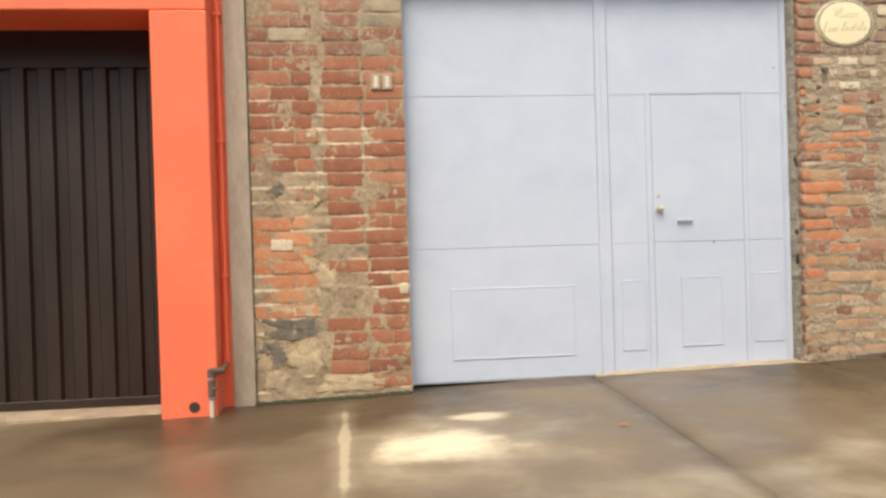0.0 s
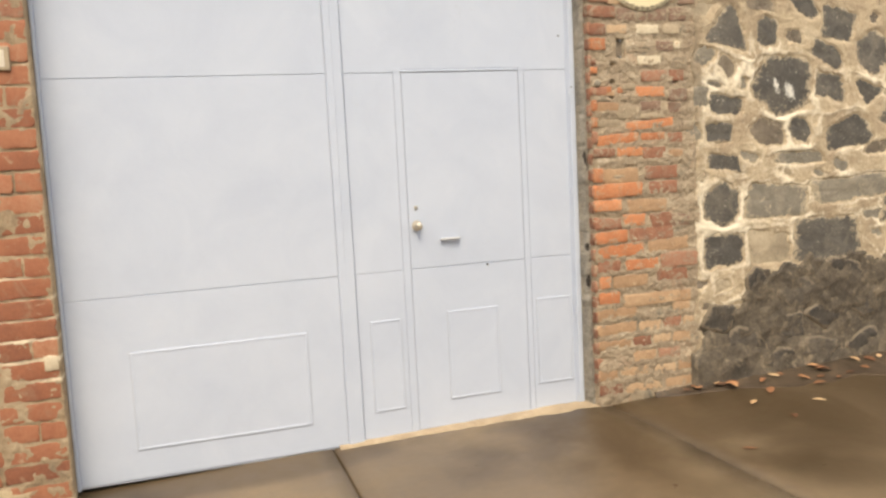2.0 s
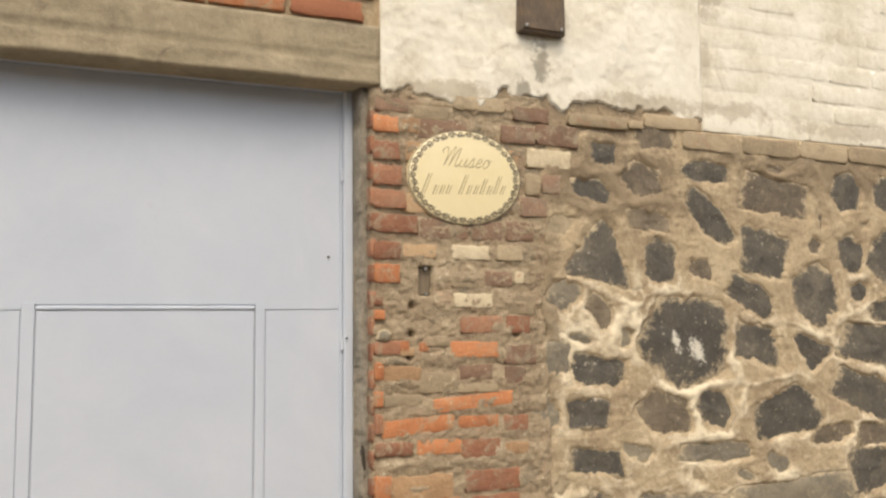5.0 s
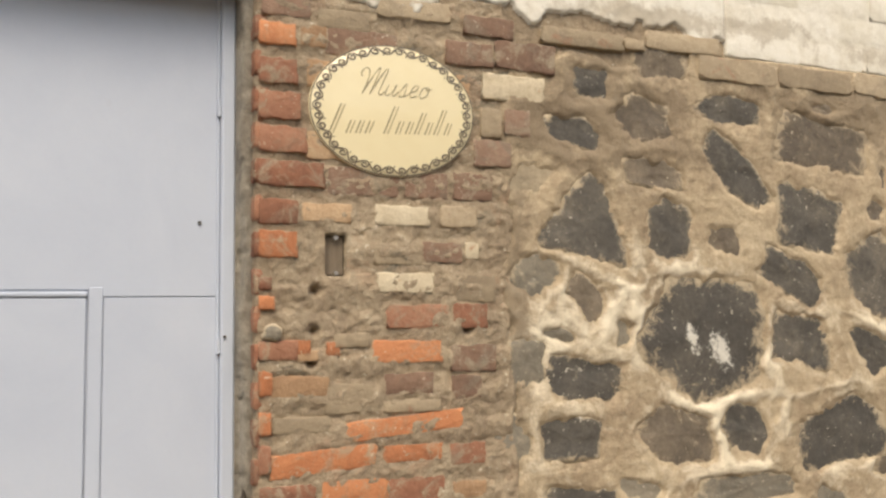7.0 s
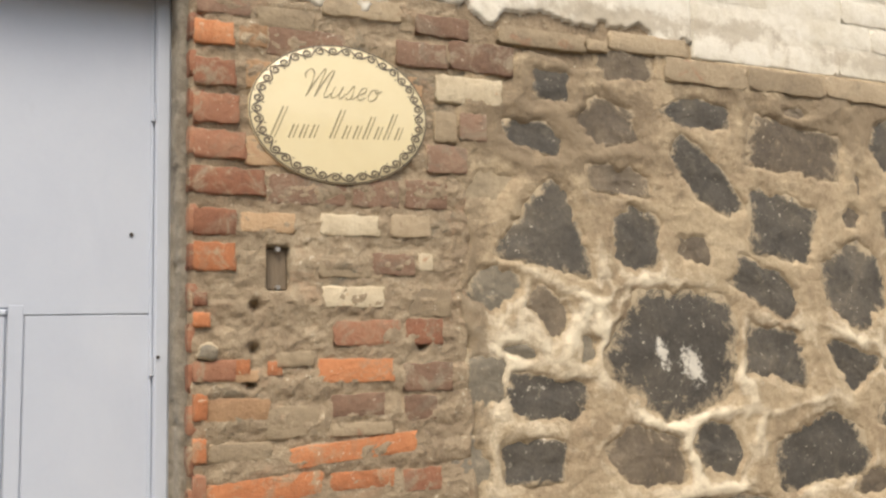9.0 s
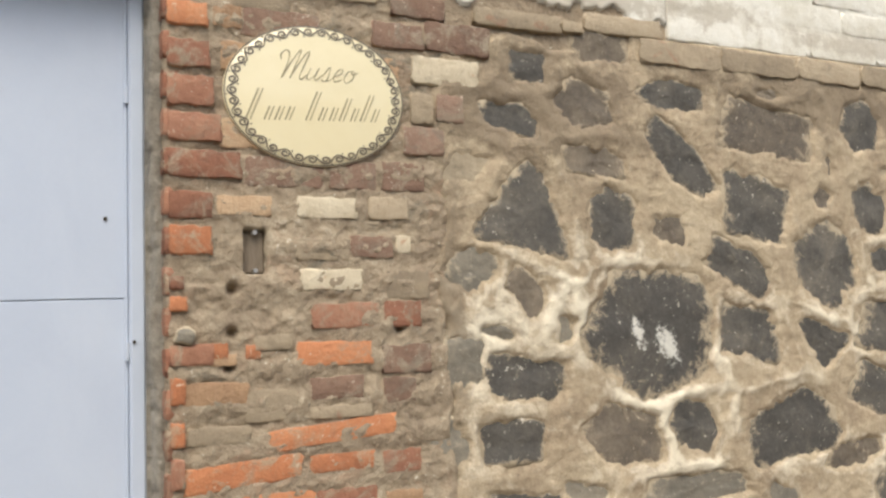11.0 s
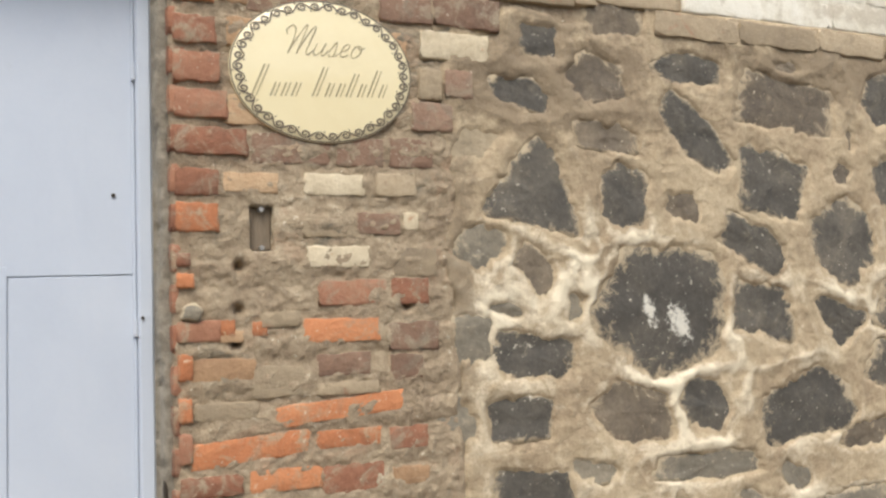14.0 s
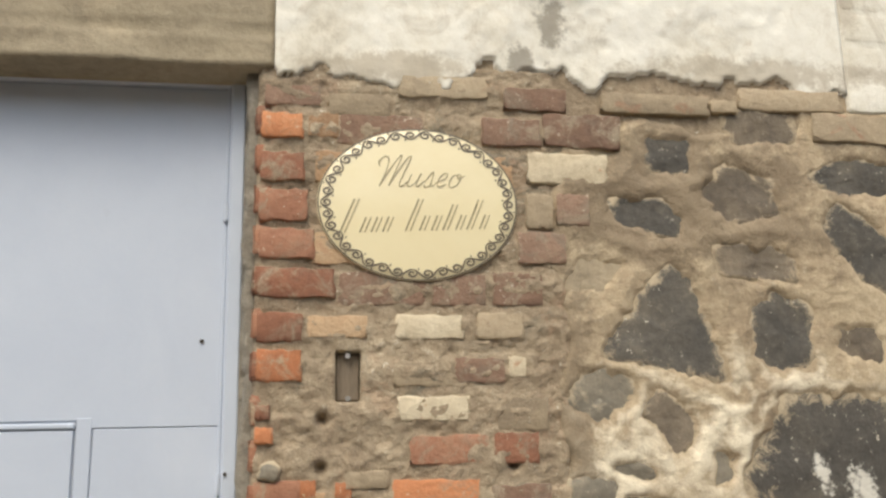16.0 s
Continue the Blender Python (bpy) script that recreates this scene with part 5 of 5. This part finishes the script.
for x in (-2.905, -2.832):
    t_ = adopt(obj("tile", box(x - 0.034, x + 0.034, -0.024, -0.004, 1.985, 2.087, 0.003), M_BRICK_GREY), plate_no)
    adopt(obj("bar", box(x - 0.012, x + 0.014, -0.0265, -0.023, 2.000, 2.072), M_TILE), plate_no)

# moss and dirt where the old pier meets the pavement


def moss_bm():
    bm = bmesh.new()
    mr = random.Random(3)
    for _ in range(260):
        x = mr.uniform(-3.72, -2.74)
        r = mr.uniform(0.008, 0.028)
        y = mr.uniform(-0.05, 0.0)
        bmesh.ops.create_icosphere(bm, subdivisions=1, radius=r, matrix=Matrix.Translation((x, y, ground_z(x, y) + 0.003)) @ Matrix.Diagonal((1.6, 1.0, mr.uniform(0.3, 0.7), 1)))
    return bm


tagged(obj("moss", moss_bm(), M_MOSS, smooth=True), "dark damp moss along the foot of the pier", "moss", kind="stuff")

# ---- orange portal, conduit, grey post, brown garage door ----
post = empty("wall_post", -3.79, 0.0, 0.0)
tagged(post, "weathered grey concrete post between the two fronts", "post", kind="structure")
adopt(obj("shaft", box(-3.862, -3.724, -0.045, 0.3, -0.06, 3.2, 0.008, 2), M_GREYPOST), post)
PX0, PX1, PY = -4.262, -3.925, -0.27
portal = empty("wall_portal", -4.1, 0.0, 0.0)
tagged(portal, "bright orange painted pillar and beam of a garage portal", "pillar", kind="structure")
adopt(obj("pillar", box(PX0, PX1, PY, 0.32, -0.12, 2.432, 0.012, 3), M_ORANGE), portal)
adopt(obj("beam", box(-7.5, PX1 - 0.004, PY + 0.006, 0.32, 2.432, 3.2, 0.012, 3), M_ORANGE), portal)
adopt(obj("return_wall", box(PX1 - 0.02, -3.864, -0.02, 0.3, -0.06, 3.2), M_ORANGE), portal)
conduit = empty("conduit", -3.892, -0.05, 0.0)
tagged(conduit, "orange painted conduit running up beside the pillar", "pipe")
adopt(obj("tube", rod((-3.893, -0.055, 0.26), (-3.893, -0.055, 3.1), 0.014, 14), M_ORANGE), conduit)
for zz in (0.8, 1.65, 2.45):
    adopt(obj("clip", box(-3.915, -3.872, -0.072, -0.02, zz, zz + 0.02, 0.003), M_ORANGE), conduit)
tap = empty("water_tap", -3.955, PY - 0.04, 0.0)
tagged(tap, "galvanised water pipe stub with a valve by the pillar", "water pipe")
gx = -3.955
gz = ground_z(gx, PY)
adopt(obj("riser", rod((gx, PY - 0.04, gz - 0.05), (gx, PY - 0.04, 0.235), 0.014, 16), M_TILE), tap)
adopt(obj("valve", join(rod((gx, PY - 0.04, 0.092), (gx, PY - 0.04, 0.196), 0.021, 16), rod((gx - 0.012, PY - 0.04, 0.145), (gx + 0.030, PY - 0.058, 0.145), 0.010, 10)), M_RUST), tap)
for rz in (0.086, 0.196):
    adopt(obj("ring", rod((gx, PY - 0.04, rz), (gx, PY - 0.04, rz + 0.009), 0.0225, 18), M_STEEL), tap)
adopt(obj("elbow", join(rod((gx, PY - 0.04, 0.212), (gx, PY - 0.04, 0.262), 0.022, 14), rod((gx - 0.005, PY - 0.04, 0.25), (gx + 0.075, PY - 0.02, 0.25), 0.018, 14)), M_RUST), tap)
adopt(obj("branch", rod((gx + 0.06, PY - 0.022, 0.25), (-3.893, -0.05, 0.262), 0.013, 12), M_RUST), tap)
# solid disc; the shade inside the hole is its dark colour
drain = tagged(obj("drain_hole", rod((-4.065, PY - 0.003, 0.030), (-4.065, PY + 0.03, 0.030), 0.032, 20), M_DARK), "dark round drain hole at the pillar foot", "drain")
garage = empty("garage_door", -5.3, 0.25, 0.0)
tagged(garage, "dark brown ribbed metal garage door", "garage door")
for k in range(14):
    x1 = PX0 + 0.02 - k * 0.172
    bm = bmesh.new()
    prof = ((0, 0.262), (-0.055, 0.262), (-0.070, 0.232), (-0.150, 0.232), (-0.165, 0.262), (-0.172, 0.262))
    lowv = [bm.verts.new((x1 + dx, y, 0.0)) for dx, y in prof]
    topv = [bm.verts.new((x1 + dx, y, 2.20)) for dx, y in prof]
    for i in range(5):
        bm.faces.new((lowv[i + 1], lowv[i], topv[i], topv[i + 1]))
    adopt(obj("rib_panel", bm, M_BROWN), garage)
adopt(obj("top_rail", box(-6.8, PX0 + 0.02, 0.222, 0.27, 2.19, 2.44, 0.005), M_BROWN), garage)
adopt(obj("bottom_rail", box(-6.8, PX0 + 0.02, 0.226, 0.27, -0.04, 0.03, 0.004), M_BROWN), garage)
adopt(obj("backing", box(-6.8, PX0 + 0.02, 0.275, 0.30, -0.05, 2.44), M_BROWN), garage)
tagged(obj("wall_end", box(-7.6, -6.7, PY, 0.4, -0.2, 3.2), M_ORANGE), "orange end wall of the garage portal", "wall", kind="structure")
tagged(obj("garage_apron", box(-6.75, PX0, -0.06, 0.30, -0.3, ground_z(-4.6, 0) + 0.012, 0.01, 2), M_SILL), "pale concrete strip under the garage door", "sill", kind="structure")

# ---- dirt washed against the wall ----


def dirt_depth(x):
    return 0.30 + 0.16 * float(grid_noise(np.array([x]), np.array([0.0]), 1.7, 3.0, 4)[0]) + 0.10 * min(1.0, max(0.0, x - 1.0))


def dirt_bm():
    bm = bmesh.new()
    cols = []
    for i in range(241):
        x = 0.35 + 5.2 * i / 240
        far = max(0.03, dirt_depth(x) * min(1.0, max(0.06, (x - 0.3) / 0.9)))
        col = []
        for k in range(13):
            f = k / 12
            y = 0.0 - far * f
            lift = 0.022 * (1 - f) ** 1.5 + 0.006 * fbm(x * 14, y * 14, 3.0) * (1 - f)
            col.append(bm.verts.new((x, y, ground_z(x, y) + (lift + 0.008 * (1 - f) + 0.001 if k < 12 else -0.012))))
        cols.append(col)
    for a, b in zip(cols, cols[1:]):
        for k in range(12):
            bm.faces.new((a[k], a[k + 1], b[k + 1], b[k]))
    bmesh.ops.recalc_face_normals(bm, faces=bm.faces[:])
    return bm


M_SOIL = mat("wet_dark_soil", [(0.28, (0.028, 0.018, 0.010)), (0.5, (0.062, 0.042, 0.024)), (0.75, (0.14, 0.095, 0.055))], 9, 60, 0.55, 0.9, mixfine=0.4, smear=(0.16, 0.085, 0.04), smear_at=0.64, smear_scale=16, bump_d=0.008)
tagged(obj("soil", dirt_bm(), M_SOIL, smooth=True), "dark wet soil washed against the foot of the wall", "soil", kind="stuff")

# ---- fallen leaves ----


def leaf_mesh(k):
    rng = random.Random(k)
    bm = bmesh.new()
    n_ = 7
    curl, bend = rng.uniform(0.2, 0.6), rng.uniform(-0.3, 0.5)
    rows = []
    for i in range(n_):
        u = i / (n_ - 1)
        w = 0.26 * math.sin(math.pi * min(1, u * 0.96 + 0.04)) ** 0.8 + 0.004
        zc = 0.12 * bend * math.sin(math.pi * u) + 0.05
        rows.append([bm.verts.new((u - 0.5, s * w, zc + curl * w * abs(s) * 0.7)) for s in (-1, 0, 1)])
    for a, b in zip(rows, rows[1:]):
        for c in range(2):
            bm.faces.new((a[c], b[c], b[c + 1], a[c + 1]))
    me = bpy.data.meshes.new("leaf")
    bm.to_mesh(me)
    bm.free()
    me.materials.append(M_LEAF)
    me.shade_smooth()
    return me


LEAVES = [leaf_mesh(k) for k in range(6)]
leaf_rng = random.Random(8)
spots = [(0.60, -0.03), (0.74, -0.05), (0.82, -0.07), (0.93, -0.28), (1.10, -0.10), (1.25, -0.16), (1.42, -0.12), (2.05, -0.22), (2.15, -0.16), (2.42, -0.28), (2.62, -0.20), (2.75, -0.26), (2.95, -0.36), (0.72, -0.40), (1.05, -0.52), (0.30, -0.9), (1.9, -0.42), (-1.75, -1.35)]
for _ in range(12):
    spots.append((leaf_rng.uniform(0.5, 1.8), -0.05 - abs(leaf_rng.gauss(0, 0.16))))
for _ in range(30):
    spots.append((leaf_rng.uniform(1.2, 4.6), -0.08 - abs(leaf_rng.gauss(0, 0.28))))
for x, y in spots:
    ob = new("fallen_leaf", leaf_rng.choice(LEAVES))
    s = leaf_rng.uniform(0.045, 0.09)
    ob.scale = (s, s, s * 0.8)
    ob.location = (x, y, ground_z(x, y) + (0.024 if x > 0.45 and y > -0.16 else 0.012 if x > 0.45 and y > -0.45 else 0.0))
    ob.rotation_euler = (leaf_rng.uniform(-0.12, 0.12), leaf_rng.uniform(-0.12, 0.12), leaf_rng.uniform(0, 6.28))
    tagged(ob, "dry orange-brown leaf fallen on the wet pavement", "leaf", "fallen leaves by the wall")
